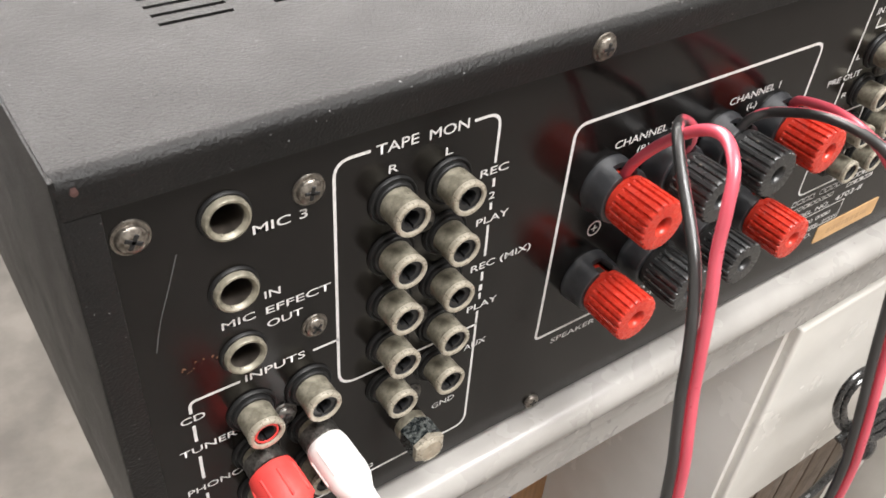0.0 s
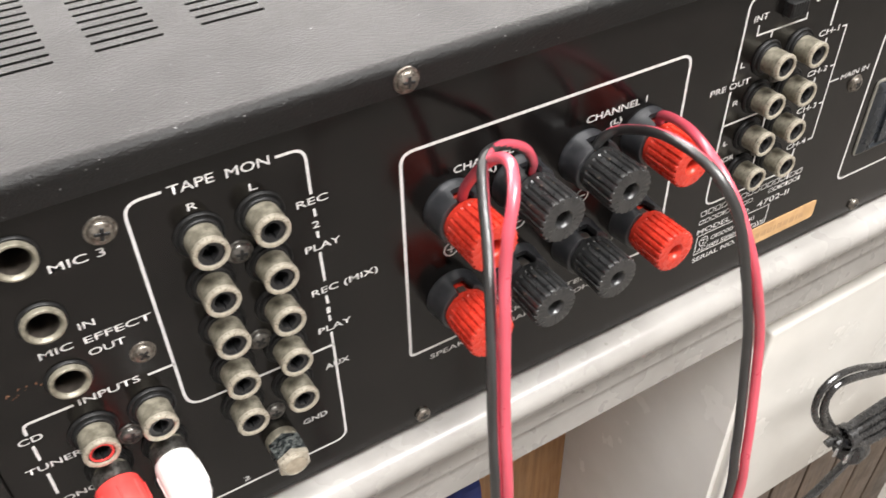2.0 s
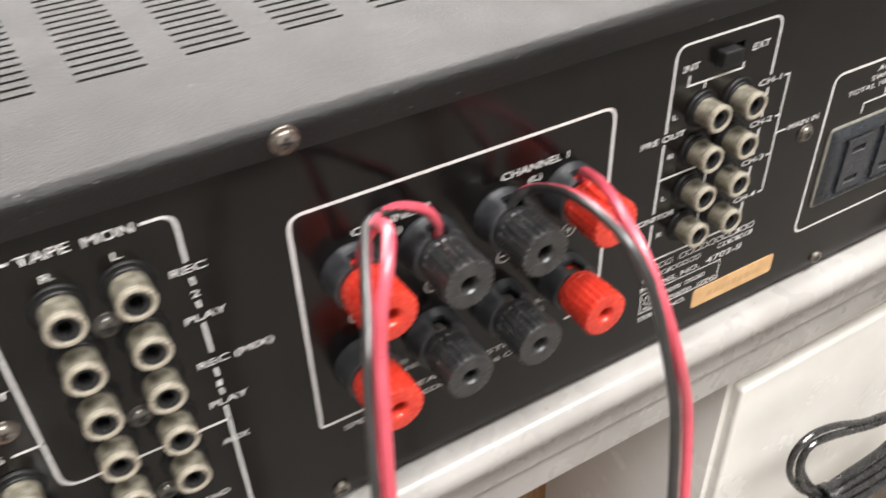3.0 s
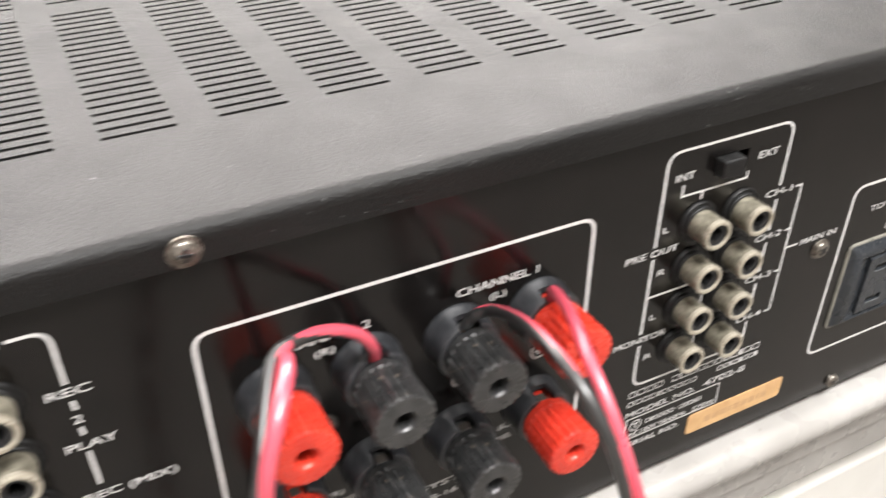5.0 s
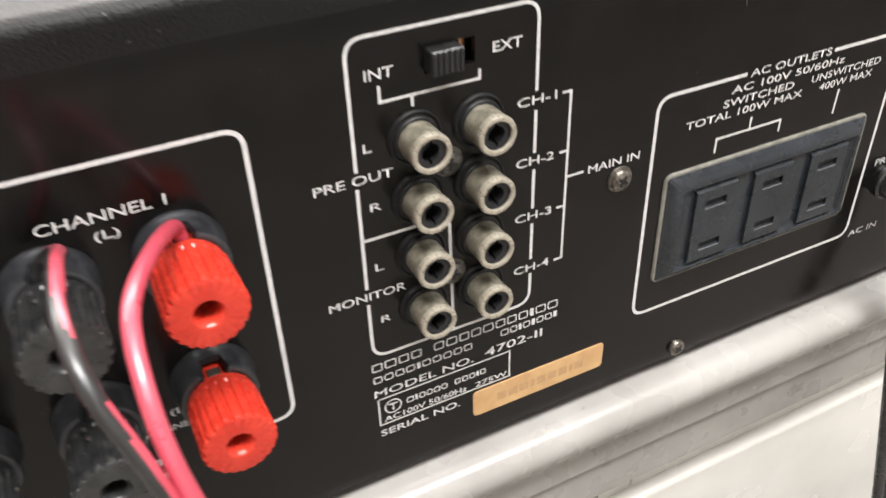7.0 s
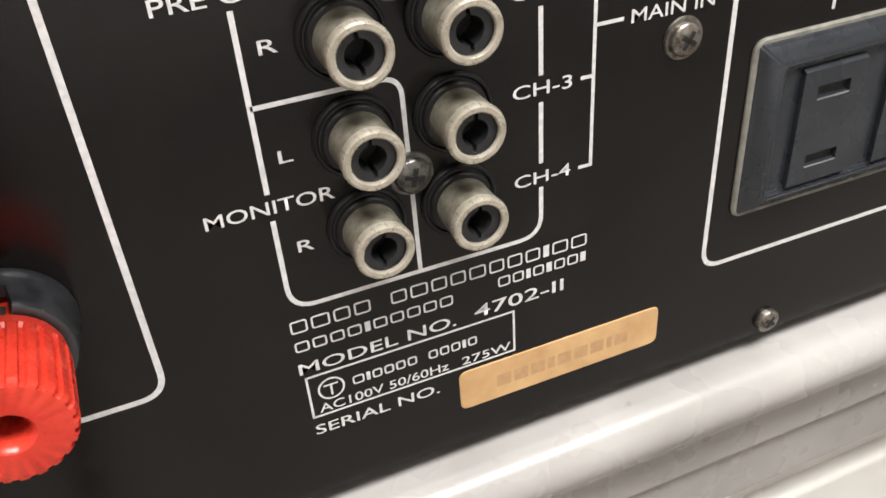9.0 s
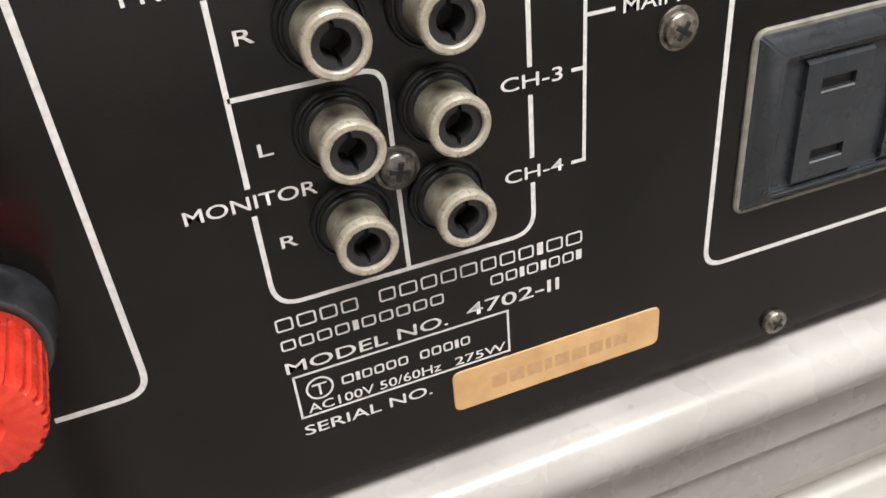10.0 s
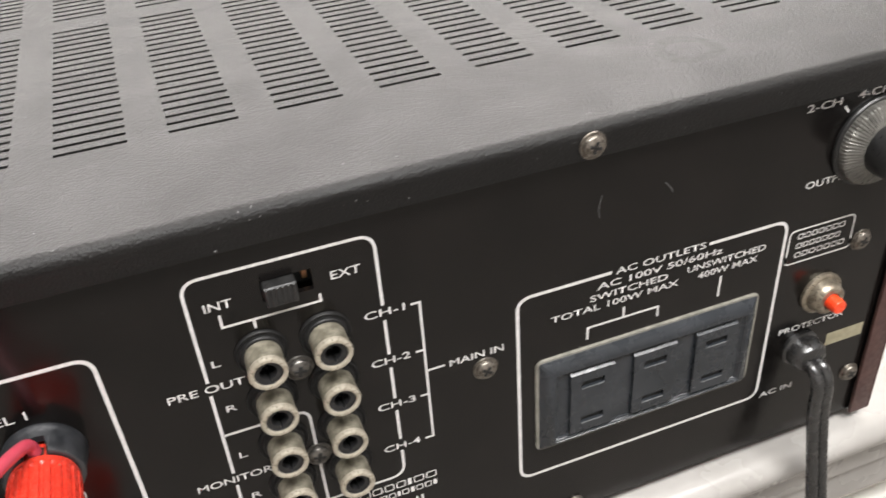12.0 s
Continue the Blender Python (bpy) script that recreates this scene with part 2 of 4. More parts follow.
def tube_mesh(points, radius, sides=10, squash=1.0, second=None):
    """A tube through smooth points (world metres), radius in millimetres."""
    pts = []
    n = len(points)
    for i in range(n - 1):
        p0, p1, p2, p3 = points[max(i - 1, 0)], points[i], points[i + 1], points[min(i + 2, n - 1)]
        for k in range(8):
            t = k / 8
            pts.append(0.5 * (2 * p1 + (p2 - p0) * t + (2 * p0 - 5 * p1 + 4 * p2 - p3) * t * t + (3 * p1 - p0 - 3 * p2 + p3) * t ** 3))
    pts.append(points[-1])
    bm = bmesh.new()
    up, rings = Vector((0.3, -0.9, 0.2)), []
    for i, p in enumerate(pts):
        d = (pts[min(i + 1, len(pts) - 1)] - pts[max(i - 1, 0)]).normalized()
        u = (up - d * up.dot(d)).normalized()
        up, w = u, d.cross(u)
        r = radius(i / (len(pts) - 1)) if callable(radius) else radius
        rings.append([bm.verts.new(p + (u * math.cos(2 * math.pi * k / sides) * squash + w * math.sin(2 * math.pi * k / sides)) * r / 1000) for k in range(sides)])
    for i, (a, b) in enumerate(zip(rings, rings[1:])):
        for k in range(sides):
            f = bm.faces.new((a[k], a[(k + 1) % sides], b[(k + 1) % sides], b[k]))
            if second:
                out = ((a[k].co + a[(k + 1) % sides].co) / 2 - pts[i]).normalized()
                f.material_index = 1 if second(i / len(pts), out) else 0
    bm.faces.new(rings[0]), bm.faces.new(rings[-1])
    return bm


def plate(x0, x1, z0, z1, radius, y0, y1, chamfer=0.0):
    """A rounded rectangular plate on the panel, from y0 (back) to y1 (front)."""
    bm = bmesh.new()
    rows = []
    for y, c in ((y0, 0.0), (y1 + chamfer, 0.0), (y1, chamfer)):
        pts = rounded([(x0 + c, z0 + c), (x1 - c, z0 + c), (x1 - c, z1 - c), (x0 + c, z1 - c)], radius, closed=True)
        rows.append([bm.verts.new(P(p.x, y, p.y)) for p in pts])
    for a, b in zip(rows, rows[1:]):
        for i in range(len(a)):
            bm.faces.new((a[i - 1], a[i], b[i], b[i - 1]))
    bm.faces.new(rows[-1])
    return bm


def path(*pts):
    return [P(*p) for p in pts]


def text_mesh(s, bold):
    cu = bpy.data.curves.new("letters", "FONT")
    cu.body, cu.size, cu.offset, cu.resolution_u, cu.extrude = s, 1.0, bold, 3, 0.0
    ob = bpy.data.objects.new("letters", cu)
    scene.collection.objects.link(ob)
    bpy.context.view_layer.update()
    me = bpy.data.meshes.new_from_object(ob.evaluated_get(bpy.context.evaluated_depsgraph_get()))
    bpy.data.objects.remove(ob)
    bpy.data.curves.remove(cu)
    return me


def write(s, x0, x1, z, cap, parent, bold=0.006, mat=None, y=-0.05):
    """Printed words from x0 to x1, with the base line at z and capitals of the height cap (millimetres)."""
    me = text_mesh(s, bold)
    xs = [v.co.x for v in me.vertices]
    lo, hi = min(xs), max(xs)
    k = (x1 - x0) / (hi - lo)
    for v in me.vertices:
        v.co = P(x0 + (v.co.x - lo) * k, y, z + v.co.y * cap / 0.70)
    me.materials.append(mat or print_white)
    return place("printed_word", me, parent, "white lettering reading " + s)


def bars(widths, x0, x1, z, cap, parent, mat=None, y=-0.05):
    """Plain bars in place of lettering, one for each character; 0 is a gap."""
    total = sum(w if w else 0.8 for w in widths) + 0.22 * (len(widths) - 1)
    k, x = (x1 - x0) / total, x0
    for w in widths:
        if w:
            a, b, t = x, x + w * k, 0.31
            if w < 0.6 or mat:
                bm = ribbon([(x, z + cap / 2), (x + w * k, z + cap / 2)], cap if w >= 0.6 else cap * 0.96, y=y)
            else:
                bm = ribbon([(a + t / 2, z + t / 2), (b - t / 2, z + t / 2), (b - t / 2, z + cap - t / 2), (a + t / 2, z + cap - t / 2)], t, 0.4, closed=True, y=y)
            part("printed_bar", bm, mat or print_white, parent, smooth=False)
        x += ((w if w else 0.8) + 0.22) * k


# ---- the room ----
def slab(name, mat, x0, x1, y0, y1, z0, z1, label, category):
    bm = bmesh.new()
    bmesh.ops.create_cube(bm, size=1)
    for v in bm.verts:
        v.co = Vector((x0 if v.co.x < 0 else x1, y0 if v.co.y < 0 else y1, z0 if v.co.z < 0 else z1))
    return tagged(part(name, bm, mat, smooth=False), label, category, kind="structure")


def wall_with_opening(name, y0, y1, wx0, wx1, wz0, wz1):
    bm = bmesh.new()
    for x0, x1, z0, z1 in ((-2.6, wx0, 0, 2.6), (wx1, 3.0, 0, 2.6), (wx0, wx1, 0, wz0), (wx0, wx1, wz1, 2.6)):
        geo = bmesh.ops.create_cube(bm, size=1)["verts"]
        for v in geo:
            v.co = Vector((x0 if v.co.x < 0 else x1, y0 if v.co.y < 0 else y1, z0 if v.co.z < 0 else z1))
    return tagged(part(name, bm, wall_paint, smooth=False), "plain white painted wall with a window opening", "wall", kind="structure")


slab("floor", floor_grey, -2.6, 3.0, -2.5, 2.3, -0.1, 0.0, "grey-beige mottled concrete floor", "floor")
# unseen ceiling, opened only to let the added overhead fill through
def ceiling_with_opening():
    bm = bmesh.new()
    for x0, x1, y0, y1 in ((-2.6, -0.5, -2.5, 2.3), (1.1, 3.0, -2.5, 2.3), (-0.5, 1.1, -2.5, -1.025), (-0.5, 1.1, -0.475, 2.3)):
        for v in bmesh.ops.create_cube(bm, size=1)["verts"]:
            v.co = Vector((x0 if v.co.x < 0 else x1, y0 if v.co.y < 0 else y1, 2.6 if v.co.z < 0 else 2.7))
    return tagged(part("ceiling", bm, wall_paint, smooth=False), "plain white ceiling with an opening for the overhead fill", "ceiling", kind="structure")


ceiling_with_opening()
slab("wall_west", wall_paint, -2.7, -2.6, -2.5, 2.3, 0, 2.6, "plain white painted wall", "wall")
slab("wall_east", wall_paint, 3.0, 3.1, -2.5, 2.3, 0, 2.6, "plain white painted wall", "wall")
wall_with_opening("wall_north", 1.27, 1.37, -1.3, 1.7, 1.48, 2.55)
slab("wall_south", wall_paint, -2.6, 3.0, -2.5, -2.4, 0, 2.6, "plain white painted wall", "wall")


# ---- the desk ----
def extrude_profile(profile, x0, x1):
    """Sweeps a closed (y, z) outline along x, all in panel millimetres."""
    bm = bmesh.new()
    a = [bm.verts.new(P(x0, y, z)) for y, z in profile]
    b = [bm.verts.new(P(x1, y, z)) for y, z in profile]
    n = len(profile)
    for i in range(n):
        bm.faces.new((a[i], a[(i + 1) % n], b[(i + 1) % n], b[i]))
    bm.faces.new(a), bm.faces.new(b)
    return bm


def arc(cy, cz, r, a0, a1, n=7):
    return [(cy + r * math.cos(radians(a0 + (a1 - a0) * k / n)), cz + r * math.sin(radians(a0 + (a1 - a0) * k / n))) for k in range(n + 1)]


desk = thing("desk", (0.3, 0.2, 0.0), "old white-painted wooden desk with a moulded edge and a drawer", "desk")
edge = [(430, DESK)] + arc(-2, DESK - 6.5, 6.5, 90, 195, 10) + [(-7.6, DESK - 10.5), (-6.0, DESK - 13.0), (-3.2, DESK - 15.5), (-0.6, DESK - 18.0), (0.4, DESK - 21.0), (0.6, DESK - 32.0), (430, DESK - 32.0)]
part("desktop", extrude_profile(edge, -104, 720), desk_white, desk, "white gloss-painted top with a rounded moulding")
part("apron", box(-98, 705, 4.0, 36, -163.5, DESK - 32.2, 1.5, 3), desk_white, desk, "white painted apron below the top")
part("gouge", lathe([(0.02, 3.9), (0.45, 3.92), (1.0, 3.94), (1.15, 3.97), (1.2, 4.2)], 24, lambda a, i: 1 + 4.2 * abs(math.cos(a)) ** 1.5), gouge_dark, desk, "dark gouge in the paint", at=spot(327, 0, -142.8, -7))
part("pedestal", box(222.2, 700, 20.8, 420, -372, DESK - 32.4, 1.0), drawer_white, desk, "white painted drawer pedestal")
drawer = part("drawer", box(211, 690, 15, 30, -370, -193.5, 2.6, 5), drawer_white, desk, "white drawer front with a bevelled edge")
part("side_panel", box(207, 222, 21.0, 420, -909.5, DESK - 32.4, 1.2), drawer_white, desk, "white side panel down to the floor")
part("back_board", box(-100, 206.8, 150, 166, -905, DESK - 32.4, 1), wood_brown, desk, "brown varnished wooden board")
for i in range(9):
    x = 226 + 52 * i
    part("plank", box(x, x + 48, 96, 108, -905, -372.2, 1.5), dark_wood, desk, "dark brown wooden slat" if i == 0 else "")
part("leg", box(660, 698, 30, 68, -909.5, -372.2, 2), drawer_white, desk)
part("leg", box(-98, -62, 30, 68, -909.5, DESK - 32.4, 2), drawer_white, desk)


def cloth_bag():
    bm = bmesh.new()
    bmesh.ops.create_cube(bm, size=2)
    bmesh.ops.subdivide_edges(bm, edges=bm.edges[:], cuts=22, use_grid_fill=True)
    for v in bm.verts:
        n, q = v.co.copy(), v.co
        soft = 1 - 0.10 * (abs(q.x) ** 4 + abs(q.y) ** 4 + abs(q.z) ** 6) / 2
        fold = 0.05 * math.sin(9 * q.x + 3 * q.z) * (1 - abs(q.x)) + 0.09 * noise.noise(n * 2.4)
        v.co = P(2 + 74 * q.x * soft * (1 + fold), 98 + 46 * q.y * soft * (1 + fold), -586 + 323 * q.z * (1 + (0.05 * noise.noise(n * 3) if q.z > 0 else 0)))
    return tagged(part("cloth_bag", bm, blue_cloth), "dark blue cloth bag standing on the floor", "bag")


cloth_bag()

# ---- the amplifier ----
amp = thing("amplifier", (0.103, 0.16, Z0 + DESK / 1000), "black metal stereo amplifier, rear panel with sockets and printed white lettering", "amplifier")
TOP, LIP, X0, X1, DEEP = 25.8, -2.0, -117.2, 322.0, 330.0
MIC = [(-89.0, 7.2), (-88.8, -11.1), (-88.5, -29.4)]


def panel_sheet():
    bm = bmesh.new()

    def loop(pts, y):
        vs = [bm.verts.new(P(x, y, z)) for x, z in pts]
        return vs, [bm.edges.new((vs[i - 1], vs[i])) for i in range(len(vs))]
    edges = []
    outer = [(-111.5, -105.2), (315.5, -105.2), (315.5, 22), (-111.5, 22)]
    edges += loop(outer, 0)[1]
    for cx, cz in MIC:
        edges += loop([(cx + 3.7 * math.cos(2 * math.pi * k / 28), cz + 3.7 * math.sin(2 * math.pi * k / 28)) for k in range(28)], 0)[1]
    edges += loop([(134.2, 1.4), (145.4, 1.4), (145.4, 6.9), (134.2, 6.9)], 0)[1]
    bmesh.ops.triangle_fill(bm, use_beauty=True, use_dissolve=False, edges=edges)
    bmesh.ops.recalc_face_normals(bm, faces=bm.faces)
    ex = bmesh.ops.extrude_face_region(bm, geom=bm.faces[:])
    for v in ex["geom"]:
        if isinstance(v, bmesh.types.BMVert):
            v.co.y += 0.0015
    return bm


back_panel = part("back_panel", panel_sheet(), panel_black, amp, "satin black metal rear panel", smooth=False)


def cover_top():
    # folded front lip
    prof = [(LIP, 17.5)] + [(LIP, 22.0)] + arc(LIP + 3.2, TOP - 3.2, 3.2, 180, 90, 12) + [(3.0, TOP), (7.99, TOP), (7.99, TOP - 1.2), (2.6, TOP - 1.2), (LIP + 1.3, 21.4), (LIP + 1.3, 17.5)]
    bm = extrude_profile(prof, X0 + 0.6, X1 - 0.6)
    # pierced sheet behind it
    xs = [X0 + 0.6]
    for k in range(15):
        a = -82.8 + 25.9 * k
        xs += [a, a + 16.4]
    xs += [X1 - 0.6]
    ys = [8.0]
    for block in (41.0, 142.6):
        for r in range(21):
            a = block + 4.45 * r
            ys += [a, a + 1.4]
    ys += [DEEP]
    nx, ny = len(xs), len(ys)
    grid = [[bm.verts.new(P(x, y, TOP)) for x in xs] for y in ys]
    for j in range(ny - 1):
        for i in range(nx - 1):
            q = (grid[j][i], grid[j][i + 1], grid[j + 1][i + 1], grid[j + 1][i])
            if i % 2 == 1 and j % 2 == 1:
                low = [bm.verts.new((v.co.x, v.co.y, v.co.z - 0.0011)) for v in q]
                for k in range(4):
                    bm.faces.new((q[k - 1], q[k], low[k], low[k - 1]))
            else:
                bm.faces.new(q)
    return bm


part("top_cover", cover_top(), case_paint, amp, "black grained metal top cover with rows of vent slots")


def side_cover(x, inner, sign):
    bm = box(min(x, x + sign * 1.2), max(x, x + sign * 1.2), LIP, DEEP, -106, TOP - 0.4, 0.5)
    box(min(x, inner), max(x, inner), LIP + 0.1, LIP + 1.4, -106, 17.3, 0.4, bm=bm)
    return bm


part("side_cover", side_cover(X0, -110.4, 1), case_paint, amp, "black painted metal side with a folded edge")
# reddish reflection on the right edge is put into its colour
part("side_cover", side_cover(X1, 314.2, -1), case_red_brown, amp, "dull red-brown edge of the side cover, a reflection in its colour")
part("bottom_plate", box(X0 + 1.3, X1 - 1.3, 1.6, DEEP, -106, -104.5), dark_hole, amp)
part("front_plate", box(X0 + 1.3, X1 - 1.3, DEEP - 2, DEEP, -104.4, TOP - 1.3), black_plastic, amp)
part("inner_chassis", box(X0 + 4, X1 - 4, 22, DEEP - 4, -90, 2), chassis_zinc, amp, "dark inside seen through the vents")
for fx in (-80, 286):
    for fy in (32, 295):
        part("foot", lathe([(9.6, 0), (10.4, 1.2), (11, 3.95)], 24, cap_start=True, cap_end=True), black_plastic, amp, at=Matrix.Translation(P(fx, fy, DESK + 0.02)) @ pose(0, 0, 0, 90, 0, 0))


# phono sockets: plated shell, black washer, slotted black insulator
def slot_wave(a, i):
    if i < 2:
        return 1.0
    near = abs(math.sin(a)) > 0.991
    return 1.5 if near else 1.0


def phono_socket(x, z, first=[None], turn=0.0, red=False):
    m = spot(x, 0, z, turn)
    if first[0] is None or red:
        shell = part("phono_socket", lathe([(4.2, -0.4), (4.25, -6.8), (4.1, -6.9), (4.1, -7.1)], 36), nickel, amp, "dull nickel phono socket", at=m)
        part("rim", lathe([(4.0, -6.95), (4.36, -7.1), (4.42, -7.9), (4.28, -8.3), (4.0, -8.5), (3.4, -8.5), (3.2, -8.35), (3.13, -7.95)], 40), nickel_rim, shell)
        part("washer", lathe([(4.15, -1.7), (4.7, -1.6), (4.95, -1.3), (5.0, -0.6), (5.25, -0.5), (5.5, -0.8), (5.8, -0.85), (6.0, -0.6), (6.05, -0.03)], 36), washer_black, shell)
        part("insulator", lathe([(3.15, -8.0), (3.08, -7.6), (1.95, -7.55), (1.9, -7.3), (1.9, -3.2)], 72, slot_wave), bore_brown, shell)
        if red:
            part("colour_ring", lathe([(2.9, -7.8), (2.84, -8.0), (2.4, -8.0), (2.35, -7.8)], 40), plug_red, shell, "thin red ring")
        part("contact", lathe([(2.9, -3.4), (0.01, -3.4)], 16), dark_hole, shell)
        if not red:
            first[0] = shell
        return shell
    return copy_thing(first[0], m)


TAPE_Z = (-2.9, -17.5, -31.9, -46.8, -61.5)
PRE_Z = (-11.4, -25.5, -39.7, -54.0)
random.seed(4)
for z in TAPE_Z:
    phono_socket(-52.0, z, turn=random.uniform(-12, 12))
    phono_socket(-37.4, z, turn=random.uniform(-12, 12))
for z in PRE_Z:
    phono_socket(131.4, z, turn=random.uniform(-6, 6))
    phono_socket(146.0, z, turn=random.uniform(-6, 6))
phono_socket(-88.2, -48.6, turn=8, red=True)
for x, z in ((-73.8, -48.6), (-88.2, -63.0), (-73.8, -63.0), (-88.2, -77.4), (-73.8, -77.4)):
    phono_socket(x, z, turn=random.uniform(-12, 12))


# microphone sockets
def mic_socket(x, z, first=[None]):
    m = spot(x, 0, z)
    if first[0]:
        return copy_thing(first[0], m)
    ring = part("microphone_socket", lathe([(4.75, -0.4), (4.75, -1.7), (4.5, -2.1), (4.1, -2.15), (3.55, -1.6), (3.4, -1.1)], 40), nickel, amp, "plated jack socket with a dark hole", at=m)
    part("washer", lathe([(4.7, -0.7), (5.15, -0.7), (5.4, -0.4), (5.45, -0.03)], 40), washer_black, ring)
    part("socket_bore", lathe([(3.42, -1.15), (3.35, 0.3), (3.3, 13.9), (0.01, 13.9)], 32), socket_dark, ring, "socket bore, its shade put into a dark colour")
    first[0] = ring
    return ring


for x, z in MIC:
    mic_socket(x, z)


# screws; a raised dark cross stands in for the shaded cross recess
def screw(x, y, z, r, mat, turn, washer=False, first={}):
    m = spot(x, y, z, turn)
    key = (r, mat.name, washer)
    if key in first:
        return copy_thing(first[key], m)
    k = r * 1.1
    head = part("screw", lathe([(k, 0), (k, -0.34 * k), (k * 0.95, -0.46 * k), (k * 0.8, -0.56 * k), (k * 0.5, -0.62 * k), (0.02, -0.63 * k)], 28), mat, amp, at=m)
    bm = bmesh.new()
    for w, h in ((0.34, 1.15), (1.15, 0.34)):
        box(-w * k / 2, w * k / 2, -0.67 * k, -0.3 * k, -h * k / 2, h * k / 2, 0.06 * k, 1, bm=bm, world=False)
    part("cross_recess", bm, dark_hole, head, smooth=False)
    if washer:
        part("washer", lathe([(k * 0.9, -0.42), (k * 1.22, -0.42), (k * 1.26, 0)], 28), mat, head)
    first[key] = head
    return head


for x, y, z, r, mat, turn, w in [
        (-71.6, 0, 6.9, 2.6, screw_metal, 12, True), (-106.2, 0, 9.1, 2.7, screw_metal, 30, True), (-71.6, 0, -30.2, 2.3, screw_metal, 50, True),
        (1.7, LIP, 20.9, 2.5, screw_metal, 5, True), (212.0, LIP, 20.9, 2.5, screw_metal, 20, True), (2.7, 0, -102.0, 2.3, screw_metal, 5, False),
        (211.5, 0, -102.0, 2.3, screw_metal, 35, False), (184.3, 0, -36.8, 2.5, screw_metal, 33, True), (301.5, 0, -32.5, 2.5, screw_metal, 20, True),
        (310.5, 0, -87.0, 2.5, screw_metal, 60, True), (-43.9, 0, -11.6, 2.4, screw_black, 10, True), (-43.9, 0, -41.2, 2.4, screw_black, 40, True),
        (-43.9, 0, -70.0, 2.2, screw_black, 5, True), (-80.6, 0, -55.0, 2.5, screw_black, 15, True), (138.7, 0, -19.0, 2.5, screw_black, 10, True),
        (138.9, 0, -47.6, 2.5, screw_black, 14, True), (24.8, 0, -37.0, 2.5, screw_black, 14, True)]:
    screw(x, y, z, r, mat, turn, w)


# binding posts: notched dark collar round a stem, fluted cap, countersunk hole
def flute(a, i):
    if i < 4 or i > 8:
        return 1.0
    s = (a * 22 / (2 * math.pi)) % 1.0
    return 1.0 if s < 0.6 else 0.925


def notch(a, y):
    """The collar's wall is cut back where the wire goes in."""
    top = abs((a - math.pi / 2 + math.pi) % (2 * math.pi) - math.pi)
    return max(y, -3.4) if top < 0.32 else y


def binding_post(x, z, red, first={}):
    m = spot(x, 0, z)
    if red in first:
        return copy_thing(first[red], m)
    bm = bmesh.new()
    rings, seg = [], 70
    for r, y in [(8.6, -0.03), (8.65, -0.8), (8.45, -1.3), (8.3, -2.0), (8.15, -4.6), (8.1, -6.9), (7.9, -7.5), (7.5, -7.7), (6.6, -7.6), (6.4, -3.2), (6.3, -1.0)]:
        ring = []
        for k in range(seg):
            a = 2 * math.pi * (k + 0.5) / seg
            ring.append(bm.verts.new((r * math.cos(a) / 1000, notch(a, y) / 1000, r * math.sin(a) / 1000)))
        rings.append(ring)
    for lo, hi in zip(rings, rings[1:]):
        for k in range(seg):
            bm.faces.new((lo[k], lo[(k + 1) % seg], hi[(k + 1) % seg], hi[k]))
    collar = part("binding_post", bm, collar_black, amp, ("red" if red else "black") + " fluted binding post with a notched dark collar", at=m)
    plastic = post_red if red else post_black
    part("stem", lathe([(5.4, -1.0), (5.4, -7.0), (6.2, -8.0)], 32), plastic, collar)
    # solid dark block, painted for the shade in the cross hole
    part("wire_hole", box(-1.4, 1.4, -6.4, -3.8, 4.6, 5.55, 0.3, 1, world=False), socket_dark, collar, "dark block in place of the shaded cross hole", smooth=False)
    part("cap", lathe([(6.2, -7.8), (6.9, -7.9), (7.1, -9.3), (7.15, -9.6), (7.2, -10.2), (7.3, -14), (7.4, -20.3), (7.38, -20.8), (7.15, -21.3), (6.7, -21.5), (2.9, -21.45), (2.6, -21.2), (2.15, -20.2), (2.05, -15)], 176, flute),
         plastic, collar, "fluted red plastic cap" if red else "fluted black plastic cap")
    part("hole_bottom", lathe([(2.2, -15.1), (0.01, -15.1)], 16), dark_hole, collar)
    first[red] = collar
    return collar


POST_X = (14.5, 36.4, 59.4, 82.4)
for z in (-22.0, -54.2):
    for x, red in zip(POST_X, (True, False, False, True)):
        binding_post(x, z, red)


# ground terminal
def hexagon(a, i):
    return 1.0 / max(math.cos((a + math.pi / 6) % (math.pi / 3) - math.pi / 6), 0.5)


def ground_terminal():
    knob = part("ground_terminal", lathe([(4.7, -0.03), (4.75, -0.6), (4.7, -2.3), (4.4, -2.6), (3.0, -2.7)], 48), nickel, amp,
                "hexagonal plated ground terminal with a scuffed grip", at=spot(-44.1, 0, -82.3))
    part("grip", lathe([(3.0, -2.4), (4.35, -2.6), (4.5, -3.1), (4.45, -8.6), (3.6, -8.9)], 48, hexagon), scuffed_grip, knob, "scuffed grey grip")
    part("hexagonal_nut", lathe([(3.6, -8.7), (4.4, -8.8), (4.45, -10.2)], 48, hexagon), nickel_rim, knob, "bright hexagonal nut")
    part("chamfer", lathe([(4.4, -10.25), (3.7, -11.2), (3.3, -11.4), (3.1, -11.2)], 48), nickel_rim, knob)
    part("nut_shoulder", lathe([(4.45, -10.2), (4.2, -10.5), (3.8, -10.6)], 48, hexagon), nickel_rim, knob)
    part("stud", lathe([(3.15, -10.9), (3.1, -11.15), (1.2, -11.25), (0.5, -11.4), (0.02, -11.4)], 32), beige_stud, knob, "beige threaded stud")


ground_terminal()


